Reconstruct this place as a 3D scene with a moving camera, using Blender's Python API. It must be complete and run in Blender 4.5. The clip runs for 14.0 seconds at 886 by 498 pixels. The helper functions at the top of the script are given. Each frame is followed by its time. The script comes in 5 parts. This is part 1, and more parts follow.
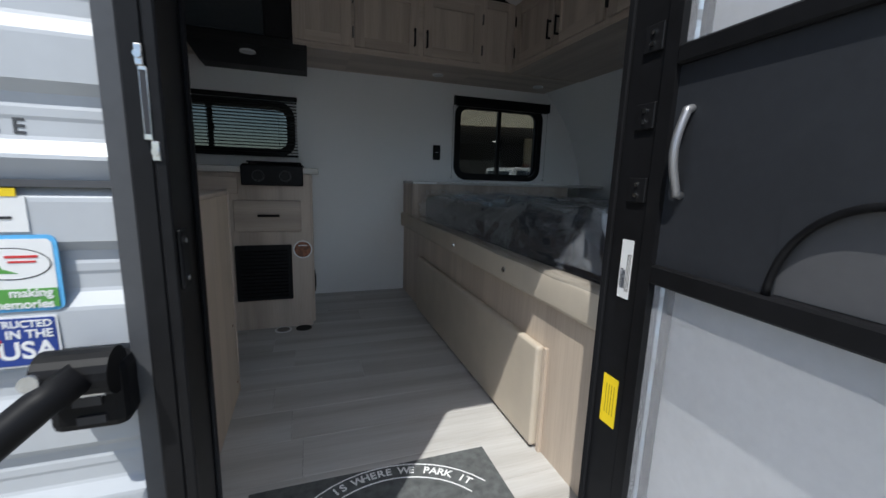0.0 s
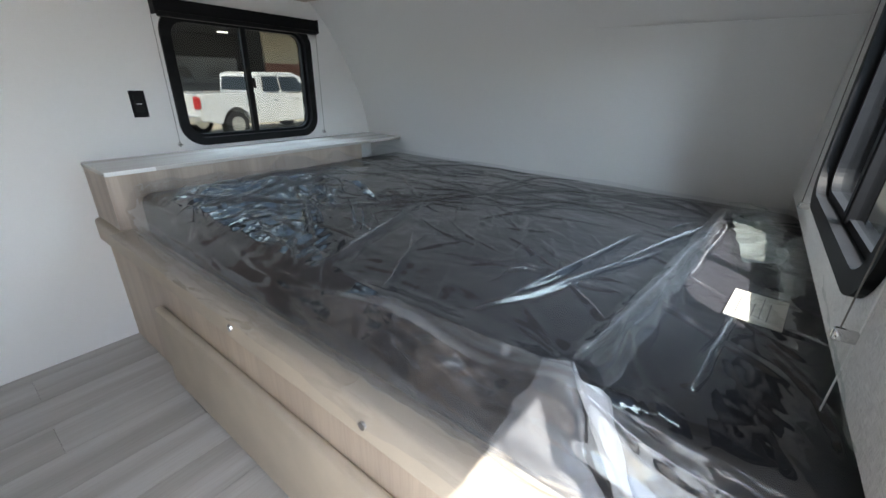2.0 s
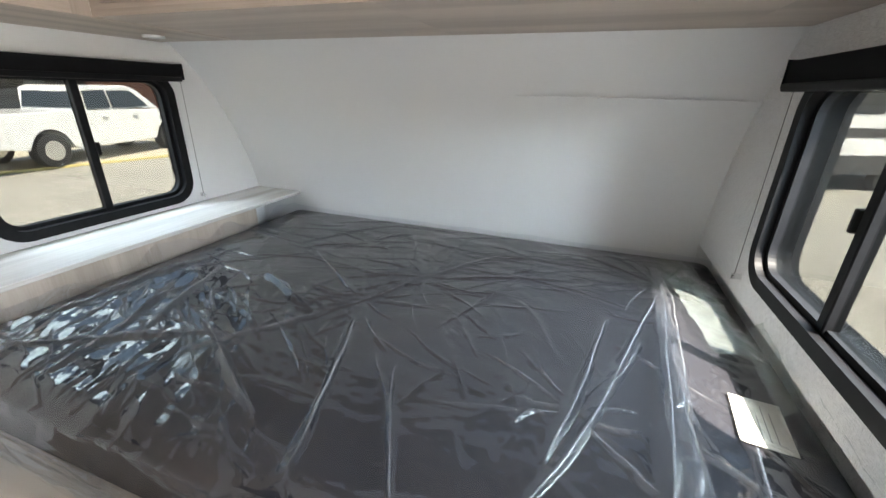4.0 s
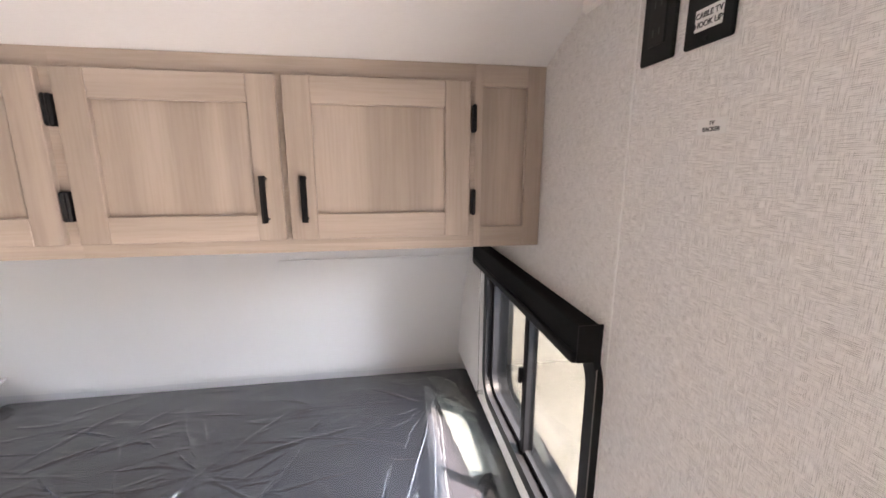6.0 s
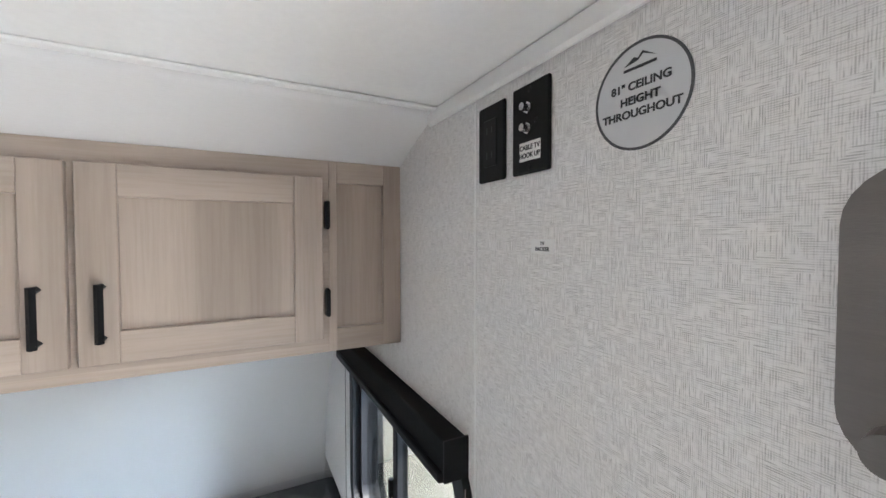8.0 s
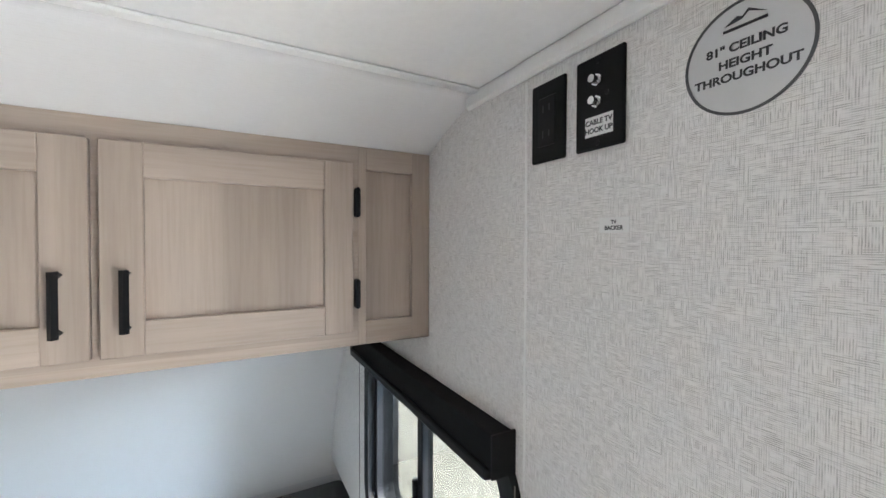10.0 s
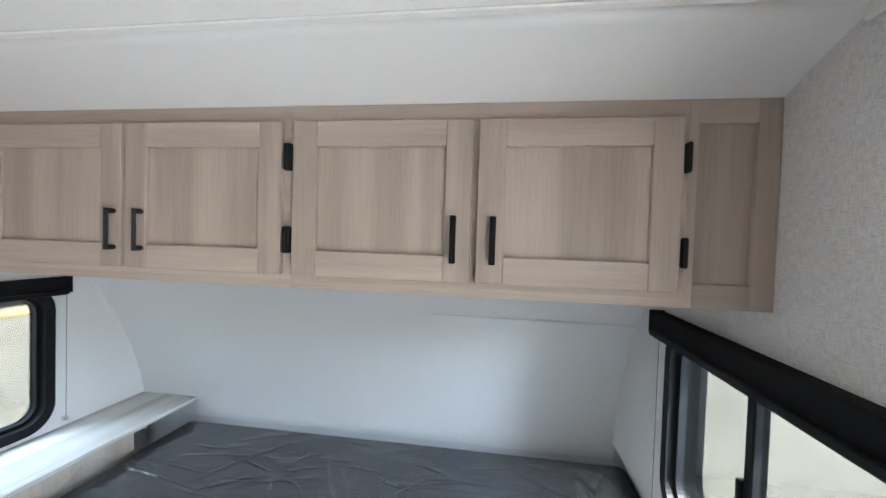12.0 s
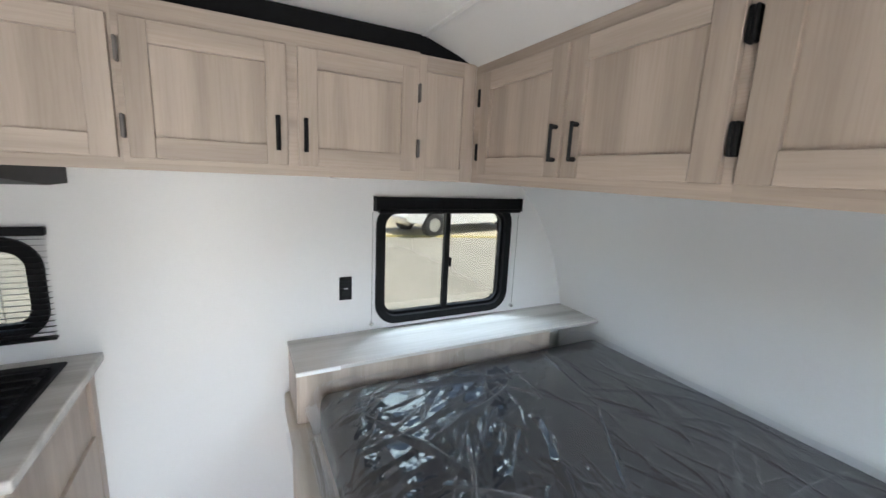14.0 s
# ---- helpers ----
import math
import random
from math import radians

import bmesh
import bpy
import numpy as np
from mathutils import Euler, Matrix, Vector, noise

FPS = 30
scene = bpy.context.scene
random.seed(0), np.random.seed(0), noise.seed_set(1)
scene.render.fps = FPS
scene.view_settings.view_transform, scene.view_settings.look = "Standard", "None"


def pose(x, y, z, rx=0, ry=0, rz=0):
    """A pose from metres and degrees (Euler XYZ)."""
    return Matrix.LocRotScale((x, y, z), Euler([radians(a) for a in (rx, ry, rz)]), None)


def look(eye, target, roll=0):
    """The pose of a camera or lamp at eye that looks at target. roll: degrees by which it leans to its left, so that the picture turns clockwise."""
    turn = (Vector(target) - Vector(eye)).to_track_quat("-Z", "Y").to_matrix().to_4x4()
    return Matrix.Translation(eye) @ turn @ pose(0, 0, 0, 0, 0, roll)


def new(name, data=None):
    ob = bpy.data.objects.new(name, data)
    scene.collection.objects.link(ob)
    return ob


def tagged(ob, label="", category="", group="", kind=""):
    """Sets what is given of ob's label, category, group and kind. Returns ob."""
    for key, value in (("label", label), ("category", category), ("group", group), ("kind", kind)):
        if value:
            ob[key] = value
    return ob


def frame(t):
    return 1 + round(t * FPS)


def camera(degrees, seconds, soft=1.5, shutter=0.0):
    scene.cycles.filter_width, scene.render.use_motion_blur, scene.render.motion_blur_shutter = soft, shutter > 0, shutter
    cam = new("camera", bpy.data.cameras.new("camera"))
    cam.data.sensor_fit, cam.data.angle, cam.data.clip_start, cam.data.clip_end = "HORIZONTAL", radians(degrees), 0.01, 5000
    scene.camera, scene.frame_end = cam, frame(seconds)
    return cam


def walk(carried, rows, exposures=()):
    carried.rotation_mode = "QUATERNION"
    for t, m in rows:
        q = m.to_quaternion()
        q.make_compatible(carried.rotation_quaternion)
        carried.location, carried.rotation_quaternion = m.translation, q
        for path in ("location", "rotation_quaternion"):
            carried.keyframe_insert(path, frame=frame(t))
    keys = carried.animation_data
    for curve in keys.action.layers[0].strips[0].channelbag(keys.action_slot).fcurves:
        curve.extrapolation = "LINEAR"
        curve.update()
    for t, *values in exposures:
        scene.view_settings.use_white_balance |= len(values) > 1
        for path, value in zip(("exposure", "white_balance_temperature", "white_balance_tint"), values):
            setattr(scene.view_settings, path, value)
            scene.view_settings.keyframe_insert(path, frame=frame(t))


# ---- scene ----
cam = camera(96.7, 14.0, shutter=0.1)
EXPOSURES = [(0.0, -0.15, 6000, 8), (0.5, 1.15, 5700, 8), (1.0, 1.55, 5700, 8), (1.5, 1.9, 6300, 9), (2.2, 2.3, 6500, 10), (4.3, 3.15, 7000, 13), (5.0, 3.35, 6900, 19), (6.0, 3.5, 7400, 24), (6.5, 3.45, 7400, 22), (7.0, 3.4, 7000, 20), (7.4, 3.4, 6300, 13), (10.0, 3.45, 6300, 10), (11.5, 3.2, 6200, 9), (12.5, 3.15, 6200, 10), (13.0, 3.05, 6000, 10), (13.5, 2.6, 5800, 8), (14.0, 2.8, 6600, 11)]
PATH = [
    (0, (-0.693, -0.606, 0.875), (-0.049, 1.254, 0.518), 1.8),
    (0.5, (-0.568, -0.267, 0.879), (0.2, 1.543, 0.511), 1.8),
    (1, (-0.517, -0.026, 0.972), (0.639, 1.504, 0.406), 1.5),
    (1.5, (-0.487, 0.059, 1.083), (0.831, 1.358, 0.326), 1.5),
    (2, (-0.396, 0.178, 1.178), (1.077, 1.284, 0.4), 1.4),
    (2.2, (-0.367, 0.206, 1.211), (1.161, 1.243, 0.442), 1.1),
    (4.3, (-0.257, 0.522, 1.481), (1.519, 1.039, 0.718), 0.7),
    (4.5, (-0.256, 0.521, 1.554), (1.531, 0.964, 0.773), 0.2),
    (5, (-0.275, 0.478, 1.668), (1.553, 0.793, 0.919), 0.3),
    (5.5, (-0.297, 0.432, 1.722), (1.608, 0.533, 1.121), 0.1),
    (6, (-0.288, 0.382, 1.763), (1.645, 0.076, 1.352), 0.1),
    (6.5, (-0.268, 0.353, 1.811), (1.606, -0.306, 1.577), -0.1),
    (7, (-0.256, 0.341, 1.817), (1.56, -0.487, 1.691), -0.2),
    (7.5, (-0.252, 0.333, 1.821), (1.54, -0.551, 1.739), -0.1),
    (10, (-0.179, 0.399, 1.789), (1.579, -0.555, 1.75), 0.2),
    (10.5, (-0.166, 0.477, 1.753), (1.639, -0.383, 1.727), 0.4),
    (11, (-0.166, 0.523, 1.71), (1.773, 0.033, 1.68), 1.0),
    (11.5, (-0.183, 0.531, 1.704), (1.813, 0.428, 1.649), 1.4),
    (12, (-0.218, 0.525, 1.696), (1.76, 0.811, 1.642), 1.8),
    (12.5, (-0.256, 0.541, 1.667), (1.65, 1.145, 1.604), 2.1),
    (13, (-0.23, 0.572, 1.622), (1.579, 1.417, 1.514), 2.3),
    (13.5, (-0.185, 0.585, 1.6), (1.261, 1.936, 1.316), 2.5),
    (14, (-0.164, 0.596, 1.598), (0.744, 2.338, 1.227), 2.7),
]
walk(cam, [(t, look(eye, target, roll)) for t, eye, target, roll in PATH],
     exposures=EXPOSURES)

# ---- world, sun and exposure ----
SUN_WAY = Vector((1.0, 1.3, -2.85)).normalized()
world = bpy.data.worlds.new("sky_world")
world.use_nodes = True
scene.world = world
wn = world.node_tree.nodes
sky = wn.new("ShaderNodeTexSky")
sky.sky_type = 'NISHITA'
sky.sun_disc = False
sky.sun_elevation = math.asin(-SUN_WAY.z)
sky.sun_rotation = math.atan2(-SUN_WAY.x, -SUN_WAY.y)
sky.air_density = 1.0
sky.dust_density = 1.2
wn["Background"].inputs["Strength"].default_value = 0.14
world.node_tree.links.new(sky.outputs["Color"], wn["Background"].inputs["Color"])
sun = new("sun", bpy.data.lights.new("sun", 'SUN'))
sun.data.energy = 4.8
sun.data.angle = radians(0.5)
sun.data.color = (1.0, 0.95, 0.87)
sun.rotation_euler = SUN_WAY.to_track_quat("-Z", "Y").to_euler()
sun.location = (-6, -8, 16)
# the open doorway's sky light
door_sky = new("doorway_sky_light", bpy.data.lights.new("doorway_sky_light", 'AREA'))
door_sky.data.shape, door_sky.data.size, door_sky.data.size_y = 'RECTANGLE', 0.58, 1.65
door_sky.data.energy = 2.2
door_sky.data.color = (0.88, 0.94, 1.0)
door_sky.matrix_world = look((-0.519, -0.015, 0.88), (-0.40, 1.0, 0.62))
# sky light that falls in through the two bed windows
for name, eye, aim, power in (("far_window_sky_light", (0.78, 2.80, 2.05), (0.88, 1.2, 0.80), 14.0), ("near_window_sky_light", (0.74, -0.55, 1.88), (1.05, 0.9, 0.85), 42.0)):
    ws = new(name, bpy.data.lights.new(name, 'AREA'))
    ws.data.shape, ws.data.size, ws.data.size_y = 'RECTANGLE', 1.2, 1.0
    ws.data.energy = power
    ws.data.color = (0.66, 0.84, 1.0)
    ws.matrix_world = look(eye, aim)

# ---- plan, in metres ----
W = 2.354          # inside width: door wall at y 0, far wall at y W
CEIL = 2.06
X_REAR = -2.75     # plain wall that closes the rear
FRONT = ((1.615, -0.05), (1.615, 0.55), (1.60, 0.80), (1.56, 0.98), (1.50, 1.14), (1.42, 1.30), (1.33, 1.43), (1.21, 1.56),
         (1.05, 1.70), (0.85, 1.845), (0.62, 1.985), (0.421, 2.06))
CAB_X, CAB_Y, CAB_Z0, CAB_Z1 = 0.62, 1.90, 1.573, 1.987
GROUND = -0.62
DOOR = (-0.838, -0.191, 0.0, 1.77)
WIN_FAR = (0.402, 1.158, 0.868, 1.45)
WIN_NEAR = (0.300, 1.060, 0.905, 1.46)
WIN_KIT = (-1.775, -0.765, 0.985, 1.33)


# ---- materials ----
def material(name, base, rough=0.5, metal=0.0, vary=0.08, scale=6.0, stretch=(1, 1, 1), fine=60.0, bump=0.15, depth=0.002, tint=None, spec=0.5, coat=0.0):
    """A surface with variation at two scales and a fine relief."""
    m = bpy.data.materials.new(name)
    m.use_nodes = True
    t, n = m.node_tree, m.node_tree.nodes
    b = n["Principled BSDF"]
    b.inputs["Roughness"].default_value, b.inputs["Metallic"].default_value = rough, metal
    b.inputs["Specular IOR Level"].default_value = spec
    b.inputs["Coat Weight"].default_value = coat
    co = n.new("ShaderNodeNewGeometry")
    mp = n.new("ShaderNodeMapping")
    mp.inputs["Scale"].default_value = stretch
    t.links.new(co.outputs["Position"], mp.inputs["Vector"])
    rnd = n.new("ShaderNodeObjectInfo")
    add = n.new("ShaderNodeVectorMath")
    add.operation = 'MULTIPLY_ADD'
    add.inputs[1].default_value = (1, 1, 1)
    t.links.new(mp.outputs["Vector"], add.inputs[0])
    sc = n.new("ShaderNodeVectorMath")
    sc.operation = 'SCALE'
    sc.inputs[0].default_value = (7.3, 3.1, 5.7)
    t.links.new(rnd.outputs["Random"], sc.inputs["Scale"])
    t.links.new(sc.outputs["Vector"], add.inputs[2])
    big, small = n.new("ShaderNodeTexNoise"), n.new("ShaderNodeTexNoise")
    big.inputs["Scale"].default_value, big.inputs["Detail"].default_value = scale, 4.0
    small.inputs["Scale"].default_value, small.inputs["Detail"].default_value = fine, 3.0
    for x in (big, small):
        t.links.new(add.outputs["Vector"], x.inputs["Vector"])
    mixv = n.new("ShaderNodeMath")
    mixv.operation = 'MULTIPLY_ADD'
    mixv.inputs[1].default_value = 0.6
    t.links.new(big.outputs["Fac"], mixv.inputs[0])
    half = n.new("ShaderNodeMath")
    half.operation = 'MULTIPLY'
    half.inputs[1].default_value = 0.4
    t.links.new(small.outputs["Fac"], half.inputs[0])
    t.links.new(half.outputs[0], mixv.inputs[2])
    ramp = n.new("ShaderNodeValToRGB")
    lo, hi = [c * (1 - vary) for c in base], [min(1, c * (1 + vary)) for c in base]
    if tint:
        lo = tint
    ramp.color_ramp.elements[0].position, ramp.color_ramp.elements[1].position = 0.34, 0.64
    ramp.color_ramp.elements[0].color, ramp.color_ramp.elements[1].color = (*lo, 1), (*hi, 1)
    t.links.new(mixv.outputs[0], ramp.inputs["Fac"])
    t.links.new(ramp.outputs["Color"], b.inputs["Base Color"])
    if bump:
        bp = n.new("ShaderNodeBump")
        bp.inputs["Strength"].default_value, bp.inputs["Distance"].default_value = bump, depth
        t.links.new(small.outputs["Fac"], bp.inputs["Height"])
        t.links.new(bp.outputs["Normal"], b.inputs["Normal"])
    return m


def wood(name, base, dark, along, rough=0.42):
    """Light laminate with a straight grain along one axis and a broad figure across it."""
    m = bpy.data.materials.new(name)
    m.use_nodes = True
    t, n = m.node_tree, m.node_tree.nodes
    b = n["Principled BSDF"]
    b.inputs["Roughness"].default_value = rough
    b.inputs["Specular IOR Level"].default_value = 0.35
    co, rnd = n.new("ShaderNodeNewGeometry"), n.new("ShaderNodeObjectInfo")
    sc, ad, mp = n.new("ShaderNodeVectorMath"), n.new("ShaderNodeVectorMath"), n.new("ShaderNodeMapping")
    sc.operation = 'SCALE'
    sc.inputs[0].default_value = (3.7, 5.9, 2.3)
    t.links.new(rnd.outputs["Random"], sc.inputs["Scale"])
    t.links.new(co.outputs["Position"], ad.inputs[0])
    t.links.new(sc.outputs["Vector"], ad.inputs[1])
    t.links.new(ad.outputs["Vector"], mp.inputs["Vector"])
    mp.inputs["Scale"].default_value = [0.045 if k == along else 1.0 for k in range(3)]
    broad, grain = n.new("ShaderNodeTexNoise"), n.new("ShaderNodeTexNoise")
    broad.inputs["Scale"].default_value, broad.inputs["Detail"].default_value, broad.inputs["Distortion"].default_value = 10, 2, 0.15
    grain.inputs["Scale"].default_value, grain.inputs["Detail"].default_value = 170, 4
    for x in (broad, grain):
        t.links.new(mp.outputs["Vector"], x.inputs["Vector"])
    ramp = n.new("ShaderNodeValToRGB")
    ramp.color_ramp.elements[0].position, ramp.color_ramp.elements[1].position = 0.36, 0.62
    ramp.color_ramp.elements[0].color, ramp.color_ramp.elements[1].color = (*dark, 1), (*base, 1)
    t.links.new(broad.outputs["Fac"], ramp.inputs["Fac"])
    r2 = n.new("ShaderNodeValToRGB")
    r2.color_ramp.elements[0].position, r2.color_ramp.elements[1].position = 0.38, 0.56
    r2.color_ramp.elements[0].color, r2.color_ramp.elements[1].color = (0.935, 0.925, 0.91, 1), (1, 1, 1, 1)
    t.links.new(grain.outputs["Fac"], r2.inputs["Fac"])
    mx = n.new("ShaderNodeMixRGB")
    mx.blend_type = 'MULTIPLY'
    mx.inputs["Fac"].default_value = 1.0
    t.links.new(ramp.outputs["Color"], mx.inputs["Color1"])
    t.links.new(r2.outputs["Color"], mx.inputs["Color2"])
    t.links.new(mx.outputs["Color"], b.inputs["Base Color"])
    bp = n.new("ShaderNodeBump")
    bp.inputs["Strength"].default_value, bp.inputs["Distance"].default_value = 0.12, 0.001
    t.links.new(grain.outputs["Fac"], bp.inputs["Height"])
    t.links.new(bp.outputs["Normal"], b.inputs["Normal"])
    return m


def woven(name, base, thread, rough=0.6, fade=1.0):
    """Printed wallboard: blocks of short strokes that run level or upright, like coarse basket-woven linen."""
    m = bpy.data.materials.new(name)
    m.use_nodes = True
    t, n = m.node_tree, m.node_tree.nodes
    b = n["Principled BSDF"]
    b.inputs["Roughness"].default_value = rough
    b.inputs["Specular IOR Level"].default_value = 0.4
    co = n.new("ShaderNodeNewGeometry")
    strokes = []
    for way, stretch in (('Z', (60, 60, 560)), ('X', (560, 560, 60))):
        wv = n.new("ShaderNodeTexWave")
        wv.bands_direction = way
        wv.inputs["Scale"].default_value, wv.inputs["Distortion"].default_value = 185.0, 0.5
        wv.inputs["Detail"].default_value, wv.inputs["Detail Scale"].default_value = 1.0, 0.35
        mp, nz, rp = n.new("ShaderNodeMapping"), n.new("ShaderNodeTexNoise"), n.new("ShaderNodeValToRGB")
        mp.inputs["Scale"].default_value = stretch
        nz.inputs["Scale"].default_value, nz.inputs["Detail"].default_value = 1.0, 2.0
        rp.color_ramp.elements[0].position, rp.color_ramp.elements[1].position = 0.40, 0.58
        t.links.new(co.outputs["Position"], wv.inputs["Vector"])
        t.links.new(co.outputs["Position"], mp.inputs["Vector"])
        t.links.new(mp.outputs["Vector"], nz.inputs["Vector"])
        t.links.new(nz.outputs["Fac"], rp.inputs["Fac"])
        both = n.new("ShaderNodeMixRGB")
        both.blend_type = 'MULTIPLY'
        both.inputs["Fac"].default_value = 1.0
        t.links.new(wv.outputs["Color"], both.inputs["Color1"])
        t.links.new(rp.outputs["Color"], both.inputs["Color2"])
        strokes.append(both)
    cell, sep, step = n.new("ShaderNodeTexVoronoi"), n.new("ShaderNodeSeparateColor"), n.new("ShaderNodeMath")
    cell.distance = 'CHEBYCHEV'
    cell.inputs["Scale"].default_value = 90
    cell.inputs["Randomness"].default_value = 1.0
    step.operation = 'MULTIPLY_ADD'
    step.inputs[1].default_value, step.inputs[2].default_value = 0.9, 0.05
    step.use_clamp = True
    t.links.new(co.outputs["Position"], cell.inputs["Vector"])
    t.links.new(cell.outputs["Color"], sep.inputs["Color"])
    t.links.new(sep.outputs["Red"], step.inputs[0])
    pick = n.new("ShaderNodeMixRGB")
    t.links.new(step.outputs[0], pick.inputs["Fac"])
    t.links.new(strokes[0].outputs["Color"], pick.inputs["Color1"])
    t.links.new(strokes[1].outputs["Color"], pick.inputs["Color2"])
    # the print is fainter in some blocks
    faint = n.new("ShaderNodeMapRange")
    faint.inputs["To Min"].default_value, faint.inputs["To Max"].default_value = 0.70 * fade, 1.0 * fade
    t.links.new(sep.outputs["Green"], faint.inputs["Value"])
    amount = n.new("ShaderNodeMath")
    amount.operation = 'MULTIPLY'
    t.links.new(pick.outputs["Color"], amount.inputs[0])
    t.links.new(faint.outputs["Result"], amount.inputs[1])
    col = n.new("ShaderNodeMixRGB")
    col.inputs["Color1"].default_value, col.inputs["Color2"].default_value = (*base, 1), (*thread, 1)
    t.links.new(amount.outputs[0], col.inputs["Fac"])
    t.links.new(col.outputs["Color"], b.inputs["Base Color"])
    bp = n.new("ShaderNodeBump")
    bp.inputs["Strength"].default_value, bp.inputs["Distance"].default_value = 0.15 * fade, 0.001
    t.links.new(pick.outputs["Color"], bp.inputs["Height"])
    t.links.new(bp.outputs["Normal"], b.inputs["Normal"])
    return m


def clear(name, tint, rough=0.0, ior=1.45, haze=0.0, haze_color=(0.8, 0.82, 0.85), ridge=0.0):
    """Thin clear sheet: it lets light through with a tint and shines by Fresnel."""
    m = bpy.data.materials.new(name)
    m.use_nodes = True
    t, n = m.node_tree, m.node_tree.nodes
    n.remove(n["Principled BSDF"])
    out = n["Material Output"]
    tr, gl, lw, mx = n.new("ShaderNodeBsdfTransparent"), n.new("ShaderNodeBsdfGlossy"), n.new("ShaderNodeLayerWeight"), n.new("ShaderNodeMixShader")
    tr.inputs["Color"].default_value = (*tint, 1)
    gl.inputs["Roughness"].default_value = rough
    pw, fr = n.new("ShaderNodeMath"), n.new("ShaderNodeMath")
    pw.operation, fr.operation = 'POWER', 'MULTIPLY_ADD'
    lw.inputs["Blend"].default_value = 0.5
    pw.inputs[1].default_value = 4.0
    head = ((ior - 1) / (ior + 1)) ** 2 * 2
    fr.inputs[1].default_value, fr.inputs[2].default_value = 1 - head, head
    t.links.new(lw.outputs["Facing"], pw.inputs[0])
    t.links.new(pw.outputs[0], fr.inputs[0])
    body = tr
    if haze:
        df, m2 = n.new("ShaderNodeBsdfDiffuse"), n.new("ShaderNodeMixShader")
        df.inputs["Color"].default_value = (*haze_color, 1)
        m2.inputs["Fac"].default_value = haze
        if ridge:      # sharp creases whitened, their highlights painted in as extra haze
            ge, rp = n.new("ShaderNodeNewGeometry"), n.new("ShaderNodeMapRange")
            rp.inputs["From Min"].default_value, rp.inputs["From Max"].default_value = 0.520, 0.60
            rp.inputs["To Min"].default_value, rp.inputs["To Max"].default_value = haze, ridge
            t.links.new(ge.outputs["Pointiness"], rp.inputs["Value"])
            t.links.new(rp.outputs["Result"], m2.inputs["Fac"])
        t.links.new(tr.outputs[0], m2.inputs[1])
        t.links.new(df.outputs[0], m2.inputs[2])
        body = m2
    t.links.new(fr.outputs[0], mx.inputs["Fac"])
    t.links.new(body.outputs[0], mx.inputs[1])
    t.links.new(gl.outputs[0], mx.inputs[2])
    t.links.new(mx.outputs[0], out.inputs["Surface"])
    return m


WOOD_V = wood("cabinet_wood_upright", (0.53, 0.445, 0.375), (0.40, 0.33, 0.275), 2)
WOOD_Y = wood("cabinet_wood_along_y", (0.53, 0.445, 0.375), (0.40, 0.33, 0.275), 1)
WOOD_X = wood("cabinet_wood_along_x", (0.53, 0.445, 0.375), (0.40, 0.33, 0.275), 0)
PANEL_WOOD = wood("panel_wood", (0.60, 0.50, 0.40), (0.50, 0.41, 0.33), 2)
GREY_WOOD = wood("grey_shelf_wood", (0.64, 0.62, 0.59), (0.48, 0.46, 0.43), 0, 0.2)
PLANK = wood("vinyl_plank", (0.56, 0.545, 0.525), (0.42, 0.40, 0.375), 0, 0.33)
WALLPAPER = woven("woven_wallboard", (0.86, 0.845, 0.83), (0.40, 0.38, 0.365))
WHITEBOARD = woven("pale_wallboard", (0.78, 0.775, 0.77), (0.71, 0.70, 0.69), 0.30, 0.5)
CEILING = material("ceiling_board", (0.87, 0.865, 0.85), 0.42, vary=0.03, scale=3, fine=90, bump=0.08)
BLACK = material("black_plastic", (0.008, 0.008, 0.009), 0.5, vary=0.3, scale=20, bump=0.1, spec=0.16)
BLACK_METAL = material("black_painted_metal", (0.009, 0.009, 0.010), 0.45, vary=0.2, scale=14, bump=0.06, spec=0.2)
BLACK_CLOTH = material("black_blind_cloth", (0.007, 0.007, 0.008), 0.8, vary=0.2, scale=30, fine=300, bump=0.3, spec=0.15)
DARK_PANEL = material("dark_grey_panel", (0.024, 0.026, 0.031), 0.5, vary=0.15, scale=9, bump=0.15)
ALUMINIUM = material("siding_aluminium", (0.50, 0.52, 0.545), 0.35, vary=0.05, scale=5, fine=30, bump=0.04)
GREY_FLANGE = material("grey_door_flange", (0.07, 0.072, 0.078), 0.45, vary=0.1, scale=10)
STEEL = material("bright_steel", (0.72, 0.72, 0.72), 0.22, metal=1.0, vary=0.08, scale=30)
FABRIC = material("beige_vinyl_upholstery", (0.52, 0.45, 0.36), 0.55, vary=0.07, scale=8, fine=420, bump=0.35, depth=0.0015)
MATTRESS = material("dark_grey_mattress_cloth", (0.025, 0.025, 0.030), 0.8, vary=0.12, scale=5, fine=260, bump=0.02, spec=0.2)
WHITE = material("white_paper", (0.80, 0.80, 0.79), 0.55, vary=0.03, scale=10, bump=0.03)
WHITE_DOOR = material("white_door_skin", (0.74, 0.75, 0.77), 0.5, vary=0.04, scale=8, fine=120, bump=0.15)
YELLOW = material("yellow_label", (0.80, 0.58, 0.01), 0.5, vary=0.05, scale=10, bump=0.03)
GREEN = material("green_print", (0.10, 0.32, 0.06), 0.5, vary=0.1, scale=10, bump=0.03)
BLUE = material("blue_print", (0.02, 0.05, 0.26), 0.5, vary=0.1, scale=10, bump=0.03)
